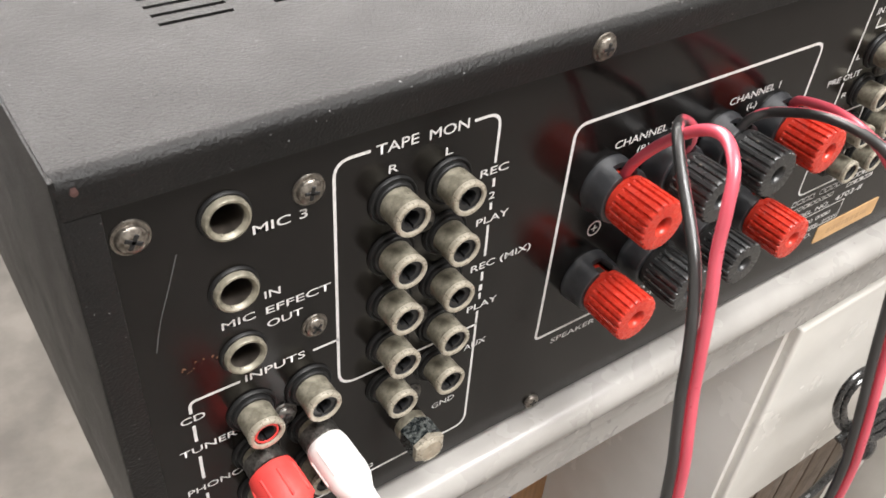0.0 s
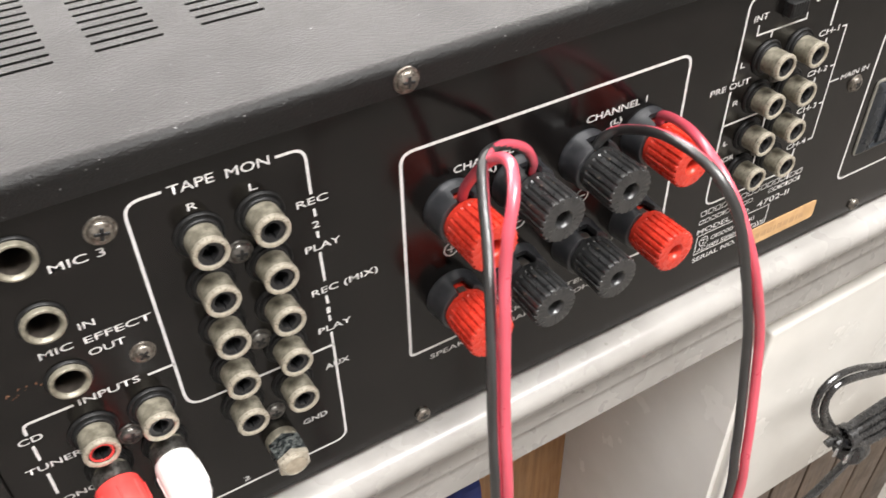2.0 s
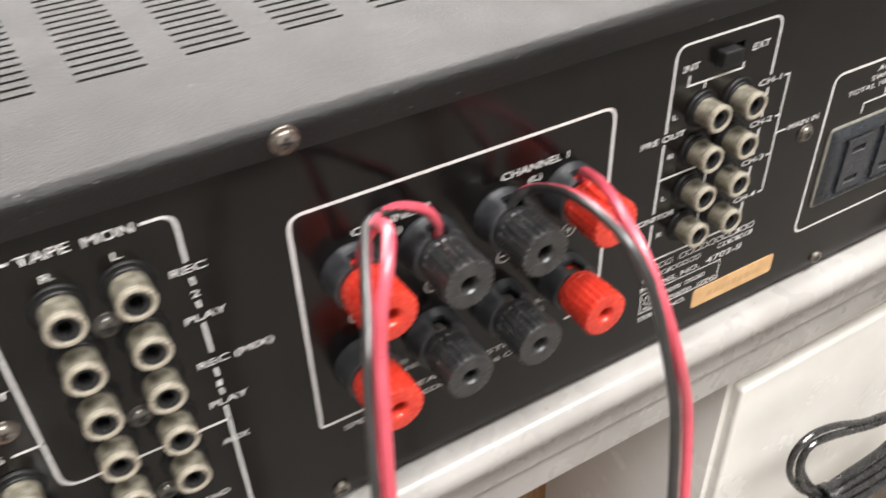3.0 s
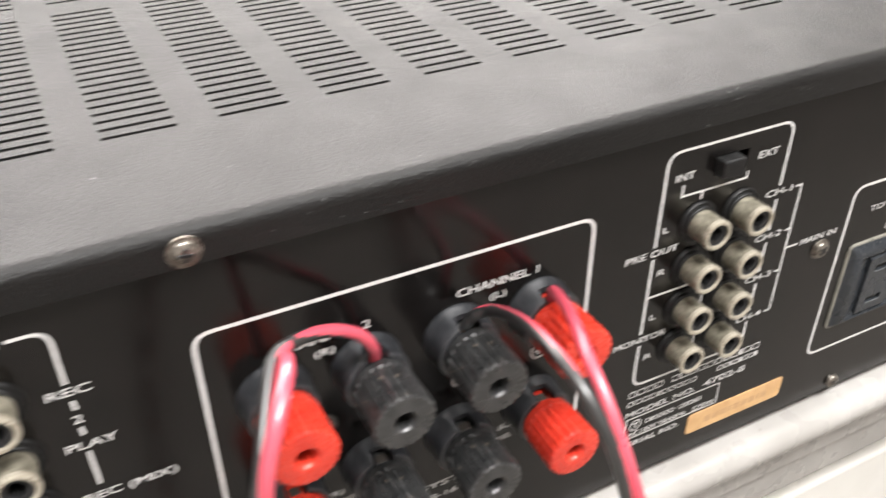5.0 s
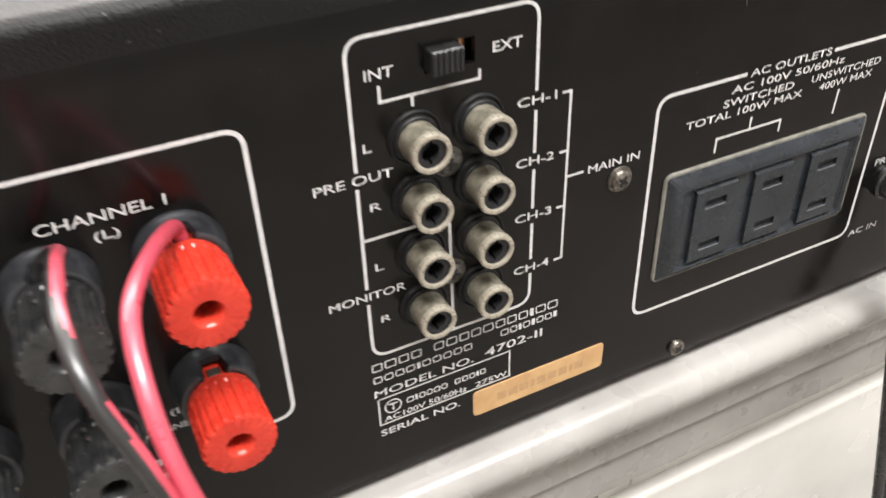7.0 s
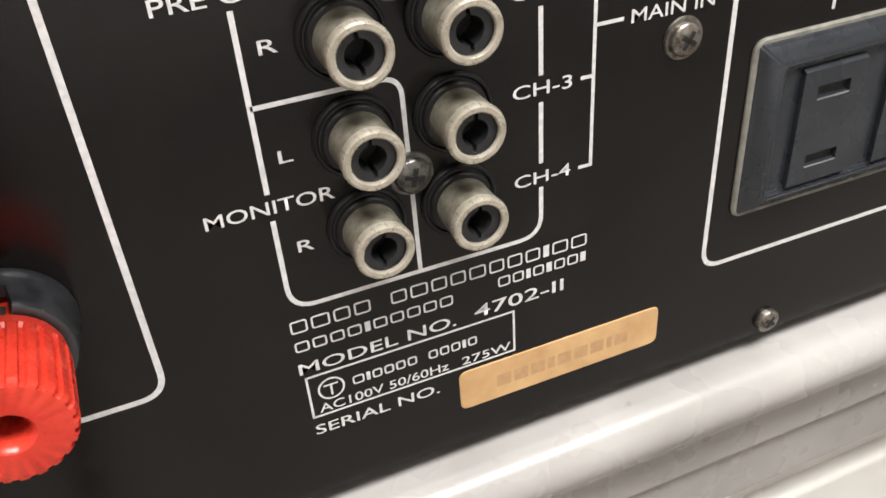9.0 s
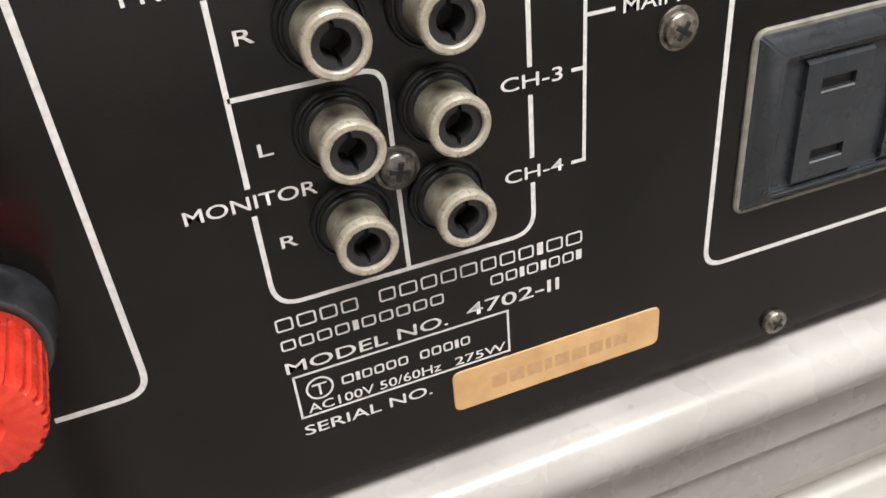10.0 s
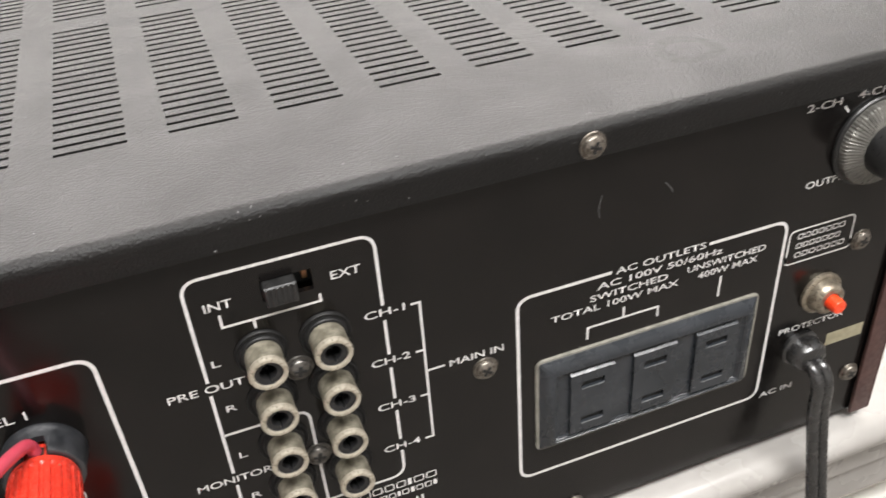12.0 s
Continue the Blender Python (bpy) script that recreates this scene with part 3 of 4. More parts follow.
# slide switch
def slide_switch():
    sw = part("slide_switch", box(133.8, 145.8, 4.5, 6.0, 1.0, 7.3), dark_hole, amp, "black slide switch set to INT")
    bm = box(134.5, 141.6, -3.0, 4.4, 1.7, 6.6, 0.25, 1)
    part("slider", bm, black_plastic, sw)
    for i in range(6):
        part("rib", box(134.7 + 1.18 * i, 135.3 + 1.18 * i, -3.5, -2.9, 1.8, 6.5, 0.15, 1), black_plastic, sw)
    part("rivet", box(143.6, 144.9, 3.4, 4.4, 2.4, 6.0, 0.2), copper, sw)


slide_switch()


# mains outlets
SLOT_A, SLOT_B = -50.9, -63.9


def mains_outlet():
    rim = part("mains_outlet", plate(198.2, 268.2, -73.6, -40.1, 2.6, -0.02, -0.7, 0.3), outlet_rim, amp, "slate grey triple mains outlet with a worn pale rim")
    bm = bmesh.new()
    rings = []
    for inset, y in ((0.0, -0.6), (0.5, -1.2), (3.4, -3.0), (4.2, -3.0), (4.9, -1.9)):
        rings.append([bm.verts.new(P(x, y, z)) for x, z in ((199.0 + inset, -72.8 + inset * 0.75), (267.4 - inset, -72.8 + inset * 0.75), (267.4 - inset, -40.9 - inset), (199.0 + inset, -40.9 - inset))])
    for lo, hi in zip(rings, rings[1:]):
        for i in range(4):
            bm.faces.new((lo[i - 1], lo[i], hi[i], hi[i - 1]))
    bm.faces.new(rings[-1])
    bmesh.ops.bevel(bm, geom=[e for e in bm.edges if not e.is_boundary], offset=0.00035, segments=3, affect="EDGES")
    part("body", bm, outlet_grey, rim)
    for cx in (214.2, 233.6, 253.4):
        x0, x1, top, low = cx - 6.7, cx + 6.7, -46.8, -68.4
        a0, a1 = cx - 3.5, cx + 3.5
        # the raised face is pierced by two blade slots
        for q in ((x0, a0, low, top), (a1, x1, low, top), (a0, a1, SLOT_A + 1.1, top), (a0, a1, SLOT_B + 1.1, SLOT_A - 1.1), (a0, a1, low, SLOT_B - 1.1)):
            part("raised_face", box(q[0], q[1], -3.0, -1.85, q[2], q[3]), outlet_grey, rim, smooth=False)
        part("face_edge", extrude_profile([(-1.9, top + 0.7), (-3.0, top), (-2.95, top - 0.3), (-1.9, top - 0.3)], x0, x1), outlet_grey, rim)
        for cz in (SLOT_A, SLOT_B):
            part("blade_slot", box(a0, a1, -2.1, -1.94, cz - 1.1, cz + 1.1), dark_hole, rim)
            # added pale ledge stands in for the lit lower face of the slot
            part("slot_edge", extrude_profile([(-2.1, cz - 1.12), (-3.0, cz - 1.15), (-3.1, cz - 1.4), (-2.97, cz - 1.6), (-2.1, cz - 1.6)], a0 + 0.1, a1 - 0.1), outlet_grey_lit, rim)


mains_outlet()


# circuit protector, output selector, cord bushing, tapes
def protector():
    nut = part("circuit_protector", lathe([(6.9, -0.03), (6.9, -1.0), (6.4, -1.4), (5.6, -1.5), (5.3, -3.0), (4.8, -4.6), (4.1, -5.2), (2.7, -5.2), (2.5, -4.6)], 36), protector_metal, amp, "plated circuit protector with an orange-red push button", at=spot(290.6, 0, -47.8))
    part("push_button", lathe([(2.3, -3), (2.3, -8.0), (2.0, -8.6), (0.02, -8.7)], 24), red_button, nut, "orange-red button")


protector()


def selector_knob():
    skirt = part("selector_knob", lathe([(12.8, -0.05), (12.9, -0.8), (12.6, -1.2), (12.0, -1.3)], 60), black_plastic, amp,
                 "black output selector knob with a ribbed grey skirt and a silver pointer", at=spot(297.0, 0, 0.6, 18))
    part("ribbed_skirt", lathe([(12.0, -1.0), (12.1, -2.6), (11.7, -3.4), (7.4, -5.4), (6.8, -5.2)], 288, lambda a, i: 1 - 0.03 * (math.cos(72 * a) > 0) if i in (1, 2, 3) else 1.0), knob_grey, skirt, "radially ribbed grey skirt")
    part("grip", lathe([(7.2, -4.6), (7.4, -6.0), (7.0, -14.5), (6.3, -15.6), (0.02, -15.8)], 48), black_plastic, skirt)
    part("pointer", box(-2.6, 2.6, -15.0, -4.6, 5.6, 11.0, 0.8, 3, world=False), prong_metal, skirt, "silver pointer")


selector_knob()
bush = part("cord_bushing", lathe([(5.6, -0.03), (5.6, -1.2), (5.0, -1.8), (4.8, -5.6), (4.0, -6.8), (2.0, -7.4), (0.02, -7.4)], 32, lambda a, i: 1.0 + 0.16 * abs(math.cos(a))), cord_black, amp, "dark plastic cord bushing", at=spot(286.8, 0, -67.4))
stain_ring = lathe([(9.0, 0.0), (7.4, 0.05), (5.6, 0.04), (5.0, 0.0)], 64, lambda a, i: 1 + 0.05 * math.sin(3 * a + i) + 0.03 * math.sin(11 * a + 2 * i) + 0.02 * math.sin(23 * a))
part("ring_stain", stain_ring, stain, amp, "faint dull ring left by a cup", at=Matrix.Translation(P(254, 25, TOP + 0.01)) @ pose(0, 0, 0, 90, 0, 0))
part("masking_tape", ribbon([(297.5, -68.8), (311.5, -68.8)], 5.0, y=-0.12), label_olive, amp, "faded olive tape")
part("rating_label", plate(143.9, 184.6, -97.3, -88.6, 1.6, -0.02, -0.25, 0.08), tan_label, amp, "tan aged paper label, stamp nearly gone")
bars([1, 1, 1, .5, 1, 1, 1, .4, 1], 151, 178, -94.6, 2.7, amp, tan_dark, y=-0.27)
rust = material("orange_rust_dust", (0.08, 0.03, 0.014), (0.17, 0.075, 0.035), 0.8, bump=0)
random.seed(11)
for i in range(14):
    rx, rz, rr = random.gauss(-99.5, 1.6), random.gauss(-28.0, 1.1), random.uniform(0.1, 0.32)
    part("rust_spot", lathe([(rr, -0.02), (rr * 0.6, -0.06), (0.01, -0.07)], 9, lambda a, k: 1 + 0.25 * math.sin(2 * a + i)), rust, amp, at=spot(rx, 0, rz))
part("corner_rust", lathe([(1.1, -0.1), (0.5, -0.25), (0.02, -0.3)], 10), case_red_brown, amp, "rubbed rusty corner", at=spot(-113.6, LIP + 0.2, 22.4))


# printed lines
def line(points, width=0.7, radius=0.0):
    return part("printed_line", ribbon(points, width, radius), print_white, amp, smooth=False)


# tape monitor block
line([(-57.6, 11.2), (-66.0, 11.2), (-65.6, -54.4), (-23.8, -54.4)], 0.75, 5)
line([(-31.6, 10.6), (-24.4, 10.6), (-24.4, -2.6)], 0.75, 4)
for a, b in ((-7.0, -9.4), (-14.0, -16.2), (-20.8, -30.6), (-35.8, -38.8), (-43.0, -45.2), (-49.4, -78)):
    line([(-24.2, a), (-24.0, b)], 0.75)
line([(-24.0, -78), (-24.0, -95.2), (-101.3, -95.2), (-101.3, -70.5)], 0.75, 4)
line([(-65.4, -38.0), (-72.2, -38.0)], 0.7)
line([(-90.0, -38.0), (-101.6, -38.0), (-101.6, -41.5)], 0.75, 4)
line([(-101.5, -45.6), (-101.5, -51.0)], 0.75)
line([(-101.4, -56.4), (-101.4, -64.6)], 0.75)
write("TAPE", -56.3, -46.0, 9.6, 2.5, amp)
write("MON", -43.3, -33.0, 9.3, 2.5, amp)
write("R", -53.2, -50.8, 4.2, 2.0, amp)
write("L", -38.8, -36.8, 4.0, 2.0, amp)
write("REC", -28.4, -20.2, -5.6, 2.1, amp)
write("2", -25.1, -23.3, -12.9, 2.1, amp)
write("PLAY", -28.0, -18.2, -19.9, 2.1, amp)
write("REC (MIX)", -28.0, -8.7, -34.6, 2.1, amp)
write("1", -24.7, -23.6, -42.2, 2.1, amp)
write("PLAY", -27.8, -17.9, -48.6, 2.1, amp)
write("AUX", -27.4, -20.0, -63.0, 2.0, amp)
write("GND", -36.6, -28.9, -81.4, 2.0, amp)
write("INPUTS", -88.8, -74.2, -38.9, 2.1, amp)
write("CD", -104.2, -98.6, -44.3, 2.0, amp)
write("TUNER", -105.6, -92.2, -54.7, 2.0, amp)
write("PHONO", -105.6, -92.0, -68.9, 2.0, amp)
write("L", -71.4, -69.6, -93.2, 1.7, amp)
write("2", -57.0, -55.2, -93.6, 1.7, amp)
write("MIC 3", -83.8, -72.0, 0.4, 2.2, amp)
write("IN", -82.6, -79.0, -17.0, 2.0, amp)
write("EFFECT", -82.6, -67.2, -21.4, 2.0, amp)
write("OUT", -82.6, -74.2, -25.4, 2.0, amp)
write("MIC", -92.4, -85.0, -21.2, 2.0, amp)
# speaker block
line([(-0.2, -70), (0, -0.3), (97.7, -0.6), (98.0, -73.2), (84.8, -73.2)], 0.95, 4)
line([(-0.3, -69.5), (-0.4, -73.2), (23, -73.2)], 0.95, 2.5)
write("CHANNEL 2", 15.5, 38.0, -12.0, 2.3, amp)
write("(R)", 24.6, 29.2, -15.8, 1.9, amp)
write("CHANNEL 1", 59.8, 82.2, -11.7, 2.3, amp)
write("(L)", 68.8, 73.2, -15.4, 1.9, amp)
write("SPEAKER SYSTEM", 25.5, 68.0, -73.8, 2.0, amp)
write("SPEAKER IMPEDANCE 8-16 OHM", 6.4, 72.0, -78.3, 2.0, amp)
write("(R)", 24.0, 28.0, -62.0, 1.7, amp)
write("CHANNEL", 20.0, 32.0, -65.4, 1.7, amp)
write("(L)", 72.5, 76.5, -61.0, 1.7, amp)
write("CHANNEL", 64.5, 77.0, -65.2, 1.7, amp)


def ring_sign(x, z, plus):
    line([(x + 2.3 * math.cos(2 * math.pi * k / 24), z + 2.3 * math.sin(2 * math.pi * k / 24)) for k in range(25)], 0.45)
    line([(x - 1.2, z), (x + 1.2, z)], 0.45)
    if plus:
        part("printed_line", ribbon([(x, z - 1.2), (x, z + 1.2)], 0.45, y=-0.06), print_white, amp, smooth=False)


for x, plus in zip((14.5, 37.5, 61.0, 84.0), (True, False, False, True)):
    ring_sign(x, -37.3, plus)
# pre-out block
line([(118.4, -16.0), (118.4, 11.4), (160.0, 11.4), (160.0, -8.2)], 0.75, 4)
line([(160.0, -12.6), (160.0, -23.0)], 0.75)
line([(160.0, -27.2), (160.0, -37.4)], 0.75)
line([(160.0, -41.6), (160.0, -51.8)], 0.75)
line([(160.0, -56.0), (160.0, -65.0), (118.2, -65.0), (118.2, -49.4)], 0.75, 4)
line([(118.3, -19.8), (118.2, -45.2)], 0.75)
line([(118.3, -32.6), (138.7, -32.6), (138.9, -64.6)], 0.7, 3)
line([(124.6, 1.2), (124.6, -2.2), (146.4, -2.2), (146.4, -0.2)], 0.6)
line([(131.4, -2.4), (131.4, -4.6)], 0.6)
line([(166.6, -10.2), (168.8, -10.2), (168.8, -54.4), (166.6, -54.4)], 0.6)
for z in (-24.8, -39.4):
    line([(166.6, z), (168.5, z)], 0.6)
line([(169.1, -31.7), (173.6, -31.7)], 0.6)
write("INT", 121.8, 127.8, 2.6, 2.2, amp)
write("EXT", 149.4, 156.2, 2.6, 2.2, amp)
write("L", 120.3, 122.2, -12.2, 1.9, amp)
write("R", 120.7, 123.2, -25.9, 1.9, amp)
write("L", 120.6, 122.6, -41.1, 1.9, amp)
write("R", 120.9, 123.3, -55.6, 1.9, amp)
write("PRE OUT", 109.2, 126.4, -18.9, 2.1, amp)
write("MONITOR", 109.2, 127.4, -48.3, 2.1, amp)
for i, z in enumerate((-11.2, -25.9, -40.4, -55.2)):
    write("CH-%d" % (i + 1), 155.4, 165.2, z, 2.1, amp)
write("MAIN IN", 174.9, 189.6, -32.7, 2.1, amp)
bars([1, 1.1, 1, 1, 0, 1, 1.1, 1, 1, 1.1, 1, 1, 1, .4, 1.1, 1.1], 117.4, 168.6, -69.7, 2.4, amp)
bars([1, 1, 1, 1, .4, 1, 1, 1, 1, 1], 117.5, 143.9, -73.4, 2.0, amp)
bars([1.1, 1, .4, 1, .5, 1, 1, .5], 152.0, 168.5, -72.9, 2.0, amp)
write("MODEL NO.", 117.4, 144.2, -77.9, 2.2, amp)
write("4702-II", 147.5, 164.3, -77.7, 2.5, amp)
line([(118.2, -78.9), (154.7, -78.9), (154.7, -87.5), (118.2, -87.5)], 0.4)
line([(118.2, -78.7), (118.2, -87.7)], 0.4)
line([(121.9 + 2.1 * math.cos(2 * math.pi * k / 24), -82.4 + 2.1 * math.sin(2 * math.pi * k / 24)) for k in range(25)], 0.35)
line([(120.7, -81.6), (123.1, -81.6)], 0.35)
line([(121.9, -81.8), (121.9, -83.8)], 0.35)
bars([1.2, .4, 1, 1, 1, 1, 0, 1, 1, 1, .4, 1], 125.5, 147.7, -83.3, 1.8, amp)
write("AC100V 50/60Hz", 119.4, 142.2, -86.9, 1.8, amp)
write("275W", 144.7, 154.0, -87.0, 1.7, amp)
write("SERIAL NO.", 118.1, 140.2, -91.4, 2.1, amp)
# mains block
line([(220.0, -18.2), (193.6, -18.2), (193.6, -83.2), (274.0, -83.2), (274.0, -18.2), (249.0, -18.2)], 0.95, 4)
write("AC OUTLETS", 221.2, 248.0, -19.2, 2.0, amp)
write("AC 100V 50/60Hz", 216.0, 253.6, -22.5, 2.0, amp)
write("SWITCHED", 214.0, 237.0, -25.8, 2.0, amp)
write("UNSWITCHED", 243.0, 267.8, -25.8, 2.0, amp)
write("TOTAL 100W MAX", 202.9, 240.5, -28.9, 2.0, amp)
write("400W MAX", 246.5, 265.6, -28.9, 2.0, amp)
line([(213.6, -38.0), (213.6, -34.1), (234.8, -34.1), (234.8, -37.4)], 0.65)
line([(224.2, -33.8), (224.2, -30.6)], 0.65)
line([(254.2, -30.2), (254.0, -37.2)], 0.65)
# right end
line([(275.6, -33.6), (275.6, -22.6), (297.6, -22.6), (297.6, -33.6)], 0.5, 2)
line([(275.6, -31.0), (275.6, -33.8), (297.6, -33.8), (297.6, -31.0)], 0.5, 2)
for z, w in ((-25.8, 16), (-28.9, 15), (-32.0, 17)):
    bars([1] * 7, 278.4, 278.4 + w, z, 1.8, amp)
write("PROTECTOR", 278.4, 302.0, -60.4, 2.1, amp)
write("AC IN", 275.5, 287.5, -84.6, 2.1, amp)
write("OUTPUT", 277.6, 293.4, -9.6, 2.1, amp)
write("2-CH", 273.4, 284.0, 13.6, 2.1, amp)
write("4-CH", 289.0, 299.5, 14.0, 2.1, amp)
line([(285.2, 12.8), (286.8, 11.0)], 0.6)
# scratches
scratch = material("pale_scratch", grey(0.05), grey(0.09), 0.6, bump=0)
for pts in ([(216.2, 5.6), (215.4, 2.4), (215.7, -0.6)], [(233.6, 4.6), (235.2, 2.8), (236.0, 1.2)], [(-98.9, 2.0), (-101.6, -6.0), (-104.2, -13.0), (-105.9, -20.3)]):
    part("scratch", ribbon(pts, 0.22, 4.0, y=-0.03), scratch, amp, smooth=False)


# ---- speaker wires ----
def speaker_wire(name, black, red, label, stripe):
    w = thing(name, black[-1], label, "wire", "speaker wires")
    b = part("black_conductor", tube_mesh(black, 1.42, 16, second=stripe), wire_black, w, "black insulated conductor with a red side")
    b.data.materials.append(wire_red)
    r = part("red_conductor", tube_mesh(red, 1.42, 16), wire_red, w, "red insulated conductor")
    for c, host in ((black, b), (red, r)):
        d = (c[0] - c[1]).normalized()
        part("bare_strands", tube_mesh([c[0] - d * 0.0008, c[0] + d * 0.002, c[0] + d * 0.0042 + Vector((0, 0, -0.001))], 0.8, 8), copper, host, "frayed copper strands")
    return w


speaker_wire("speaker_wire",
             path((36.2, -6, -15.8), (35, -8.2, -10.5), (31.5, -9.6, -4.6), (25, -11.5, 0.2), (17, -16, 4.4), (11, -20.6, 5.4), (6.6, -27.5, 0.6), (2.6, -35.4, -5.4), (-1.4, -42.6, -11.2), (-4.4, -48, -20.6),
                  (-6.2, -51.4, -30.8), (-7.2, -53.4, -39.6), (-8.4, -56, -48.4), (-9.9, -59.9, -63.6), (-11.6, -64.5, -100), (-12, -66.5, -180), (-6, -64.5, -420), (-2, -66, -700), (-4, -90, -906)),
             path((14.3, -6, -15.8), (14, -8.6, -10), (13.4, -16, 0), (12.2, -25, 8.6), (10, -33, 12), (6, -39.8, 9.6), (2.2, -43.6, 3), (0, -46, -6.6), (-1.8, -49.2, -15.6), (-3.9, -52.9, -30.2), (-4.9, -54.9, -39), (-6.1, -57.5, -47.8), (-7.6, -61.4, -63), (-9.3, -66, -99.4), (-9.7, -68, -179.4), (-3.7, -66, -419.4), (0.3, -67.5, -699.4), (-1.7, -91.5, -905.4)),
             "black and red twin speaker wire looped over the posts",
             lambda s, out: out.dot(Vector((0, -0.5, 0.85))) > -0.1 + max(0.0, s - 0.12) * 9 if s < 0.24 else out.x > 0.35)
speaker_wire("speaker_wire",
             path((58.7, -6.0, -15.8), (60.4, -7.6, -11.6), (63.0, -12.0, -8.2), (62.6, -25.7, -2.2), (61.9, -40.2, -1.0), (62.8, -49.6, -5.6), (66.0, -53.8, -16.0), (70.4, -56.6, -34.6), (74.6, -58.2, -53), (74.8, -60.8, -67.4),
                  (73.2, -64.5, -81.1), (71.6, -67.8, -95), (71.4, -70.2, -113), (68, -72, -150), (62, -72, -230), (66, -74, -420), (70, -76, -700), (74, -90, -906)),
             path((82.4, -6.0, -15.8), (81.4, -8.0, -11.8), (76.0, -22.0, -6.6), (70.6, -36.0, -5.6), (69.2, -46.6, -11.0), (70.0, -53.6, -21.0), (73.2, -58.0, -36), (77.2, -60.0, -53), (77.4, -62.8, -67.4),
                  (75.8, -66.4, -81.1), (74.2, -69.6, -95), (74.0, -71.8, -113), (70.6, -73.6, -150), (64.6, -73.6, -230), (68.6, -75.6, -420), (72.6, -77.6, -700), (76.6, -91.6, -906)),
             "black and red twin speaker wire bent over and hanging down",
             lambda s, out: out.dot(Vector((0.5, 0.2, 0.84))) > 0.35 + s * 2.2 if s < 0.3 else out.x > 0.5)


# ---- phono plugs ----
def phono_plug(x, z, mat, colour, r, length, tilt, swing):
    m = Matrix.Translation(P(x, 0, z)) @ Matrix.Translation((0, -0.0075, 0)) @ pose(0, 0, 0, tilt, 0, swing) @ Matrix.Translation((0, 0.0093, 0))
    p = thing("phono_plug", P(x, 0, z), colour + " moulded phono plug pushed into a socket, cable hanging", "plug", "phono plugs")
    body = part("plug_body", lathe([(4.4, -8.6), (r * 0.94, -9.2), (r, -11), (r, -16 - length * 0.25), (r * 0.93, -16 - length * 0.5), (r * 0.62, -16 - length * 0.8), (r * 0.58, -16 - length)], 40), mat, p, at=m)
    for k in range(8):
        a = 2 * math.pi * k / 8
        bm = box(-0.35, 0.35, -19, -11.5, r - 0.35, r + 0.28, 0.2, 1, world=False)
        bmesh.ops.rotate(bm, verts=bm.verts, cent=(0, 0, 0), matrix=Matrix.Rotation(a, 3, "Y"))
        part("grip_rib", bm, mat, body)
    part("contact_ring", lathe([(4.1, -4.6), (4.75, -4.9), (4.8, -8.4), (4.3, -8.8)], 36), screw_black, body, "dark metal contact ring")
    ribs = []
    for k in range(9):
        y = -16 - length - 2.0 * k
        q = r * 0.58 - 0.06 * k
        ribs += [(q, y), (q, y - 1.1), (q * 0.76, y - 1.25), (q * 0.76, y - 1.9)]
    part("strain_relief", lathe(ribs, 24), mat, body)
    end = m @ Vector((0, -(16 + length + 15) / 1000, 0))
    d = (m.to_3x3() @ Vector((0, -1, 0))).normalized()
    part("cable", tube_mesh([end, end + d * 0.012 + Vector((0, 0, -0.002)), end + d * 0.024 + Vector((0, 0, -0.016)), end + d * 0.032 + Vector((0.004, 0, -0.06)), end + d * 0.035 + Vector((0.006, 0, -0.2)),
                             Vector((end.x + 0.01, end.y - 0.05, 0.3)), Vector((end.x + 0.01, end.y - 0.06, 0.004))], 1.7, 12), mat, p)
    return p


phono_plug(-88.2, -63.0, plug_red, "red", 5.9, 7, 13, 4)
phono_plug(-73.8, -63.0, plug_white, "white", 5.3, 11, 9, 4)


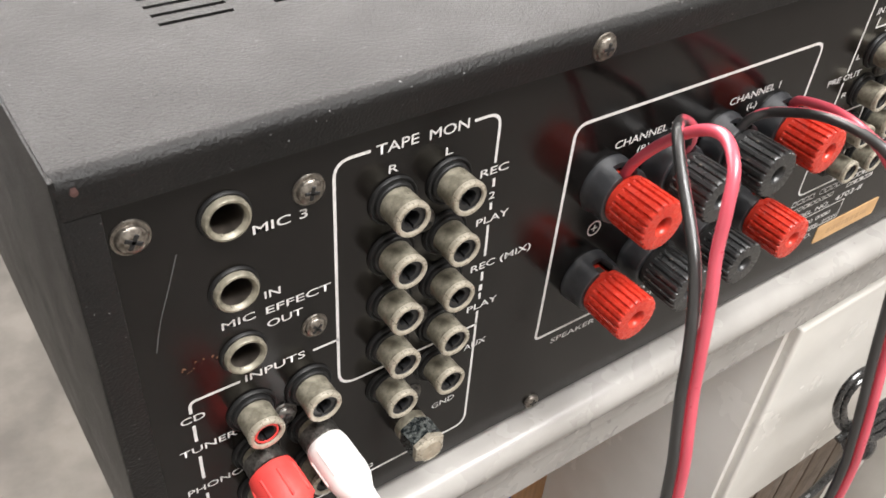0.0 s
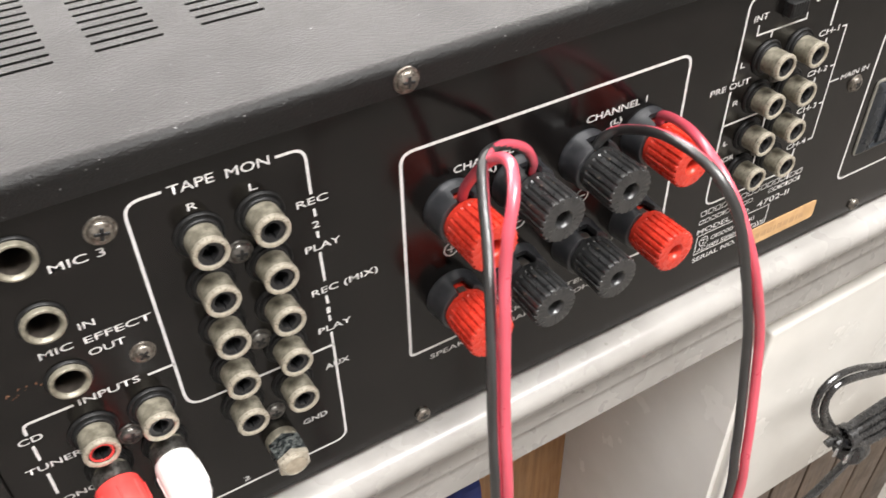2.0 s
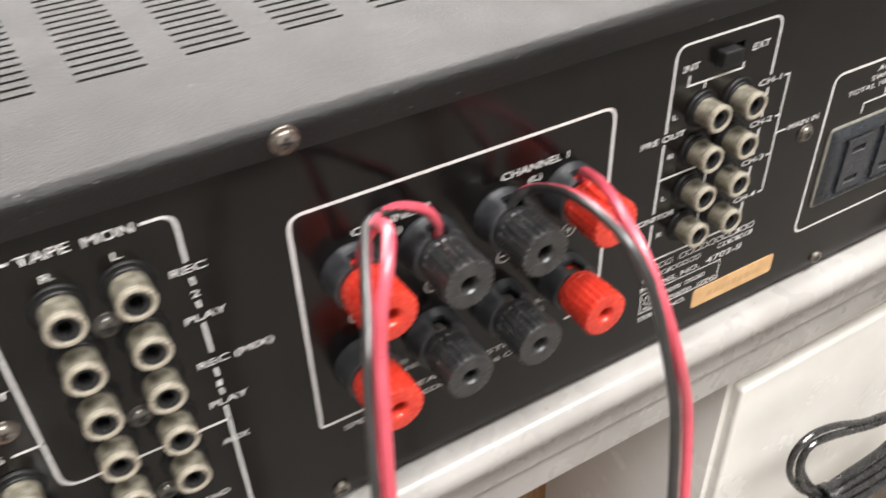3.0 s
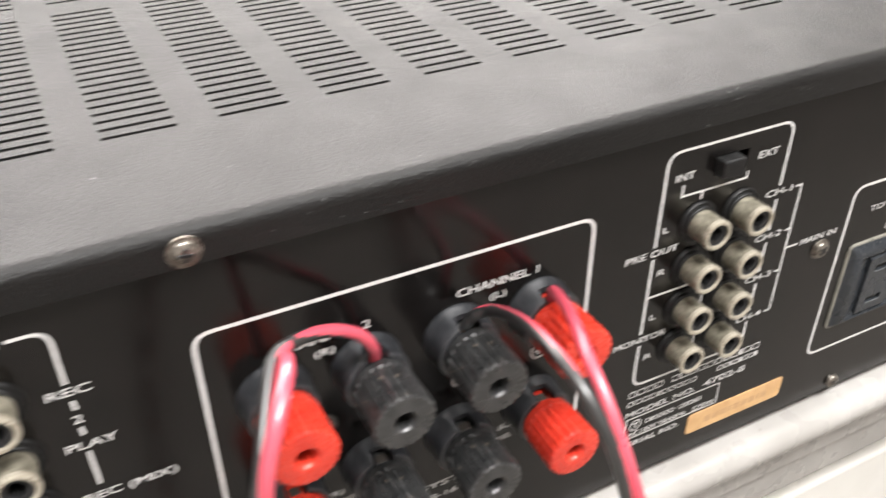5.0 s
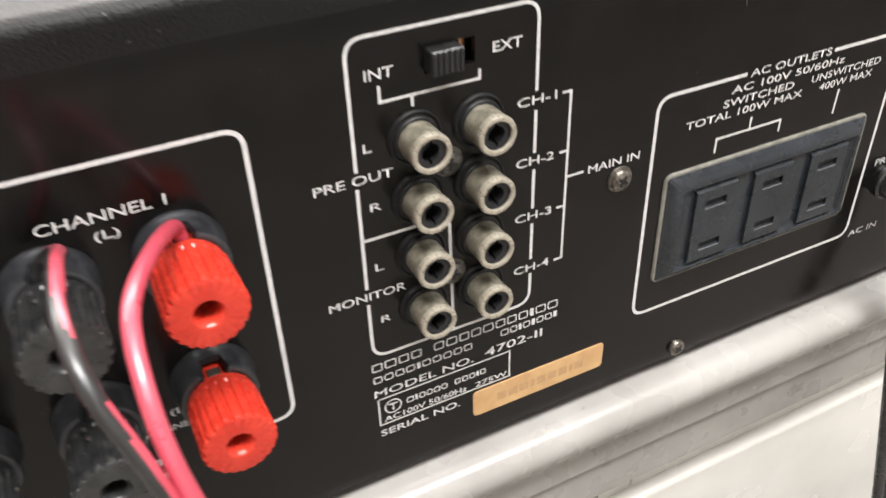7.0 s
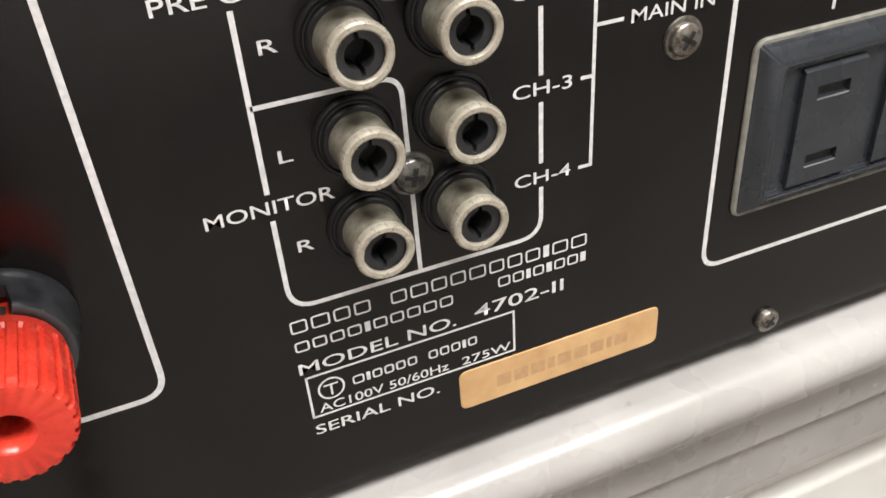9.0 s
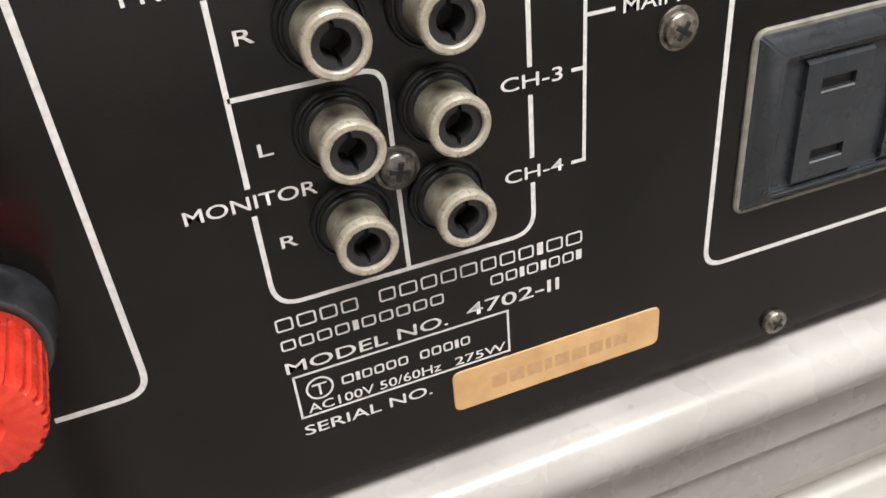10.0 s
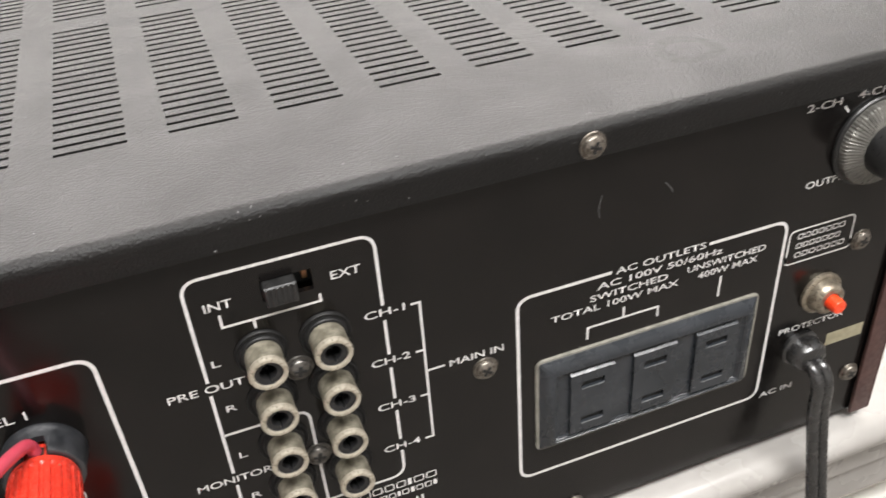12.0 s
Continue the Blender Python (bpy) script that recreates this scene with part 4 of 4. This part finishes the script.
# ---- mains cord ----
cord = thing("power_cord", P(291, -30, -120), "black twin power cord tied in a bundle with its plug", "cord")
for dx in (-1.7, 1.7):
    part("core", tube_mesh(path((287 + dx, -5.5, -68.5), (287.2 + dx, -9.5, -70.0), (287.8 + dx, -11.5, -75), (288.6 + dx, -12, -88), (289.4 + dx, -16.5, -112), (290.4 + dx, -22, -140), (294 + dx, -28, -180), (306 + dx, -26, -215), (326 + dx, -16, -232)), 1.95, 12), cord_black, cord)
for k in range(3):
    u, w = 4.6 * k, 2.0 * (k % 2)
    part("coil_loop", tube_mesh(path((372, -10 - w, -262 + u), (335, -10 - w, -253 + u * 0.6), (303, -10 - w, -241 - u * 0.3), (280, -11 - w, -232 - u * 0.5), (252, -11 - w, -218 - u * 0.9), (234 + u * 0.4, -11 - w, -214 - u), (225 + u, -11 - w, -221 - u * 0.8),
                                     (225 + u, -12 - w, -235 - u * 0.3), (236 + u * 0.7, -13 - w, -253), (250 + u * 0.4, -14 - w, -268 + w)), 1.8, 10), cord_black, cord)
for k in range(4):
    part("coil_strand", tube_mesh(path((248 + 3 * k, -14 - 3 * k, -276 + 2 * k), (268, -15 - 3 * k, -268 - 3 * k), (300, -15 - 3 * k, -266 - 5 * k), (330, -13 - 3 * k, -262 - 6 * k), (372, -11 - 3 * k, -268 - 4 * k)), 2.4, 10), cord_black, cord)
part("tie", lathe([(7, -3), (8, -2.4), (8, 2.4), (7, 3)], 20), cord_black, cord, at=Matrix.Translation(P(258, -18, -272)) @ pose(0, 0, 0, 0, 25, 80))
plug = part("plug_head", lathe([(2.6, -12), (5.0, -10), (7.4, -2), (7.6, 8), (6.6, 10), (0.02, 10.2)], 24, lambda a, i: 1 + 0.18 * abs(math.cos(a))), cord_black, cord, "black moulded mains plug", at=Matrix.Translation(P(266, -20, -283)) @ pose(0, 0, 0, 20, 0, 100))
for k in (-1, 1):
    part("blade", box(-0.7 + 3 * k, 0.7 + 3 * k, 10, 19, -3, 3, 0.4, 1, world=False), prong_metal, plug, "bright metal plug blade")
part("tail", tube_mesh(path((277, -18, -281), (300, -16, -292), (262, -14, -330), (240, -12, -352), (236, -14, -420), (240, -20, -700), (244, -40, -905)), 2.6, 10), cord_black, cord)
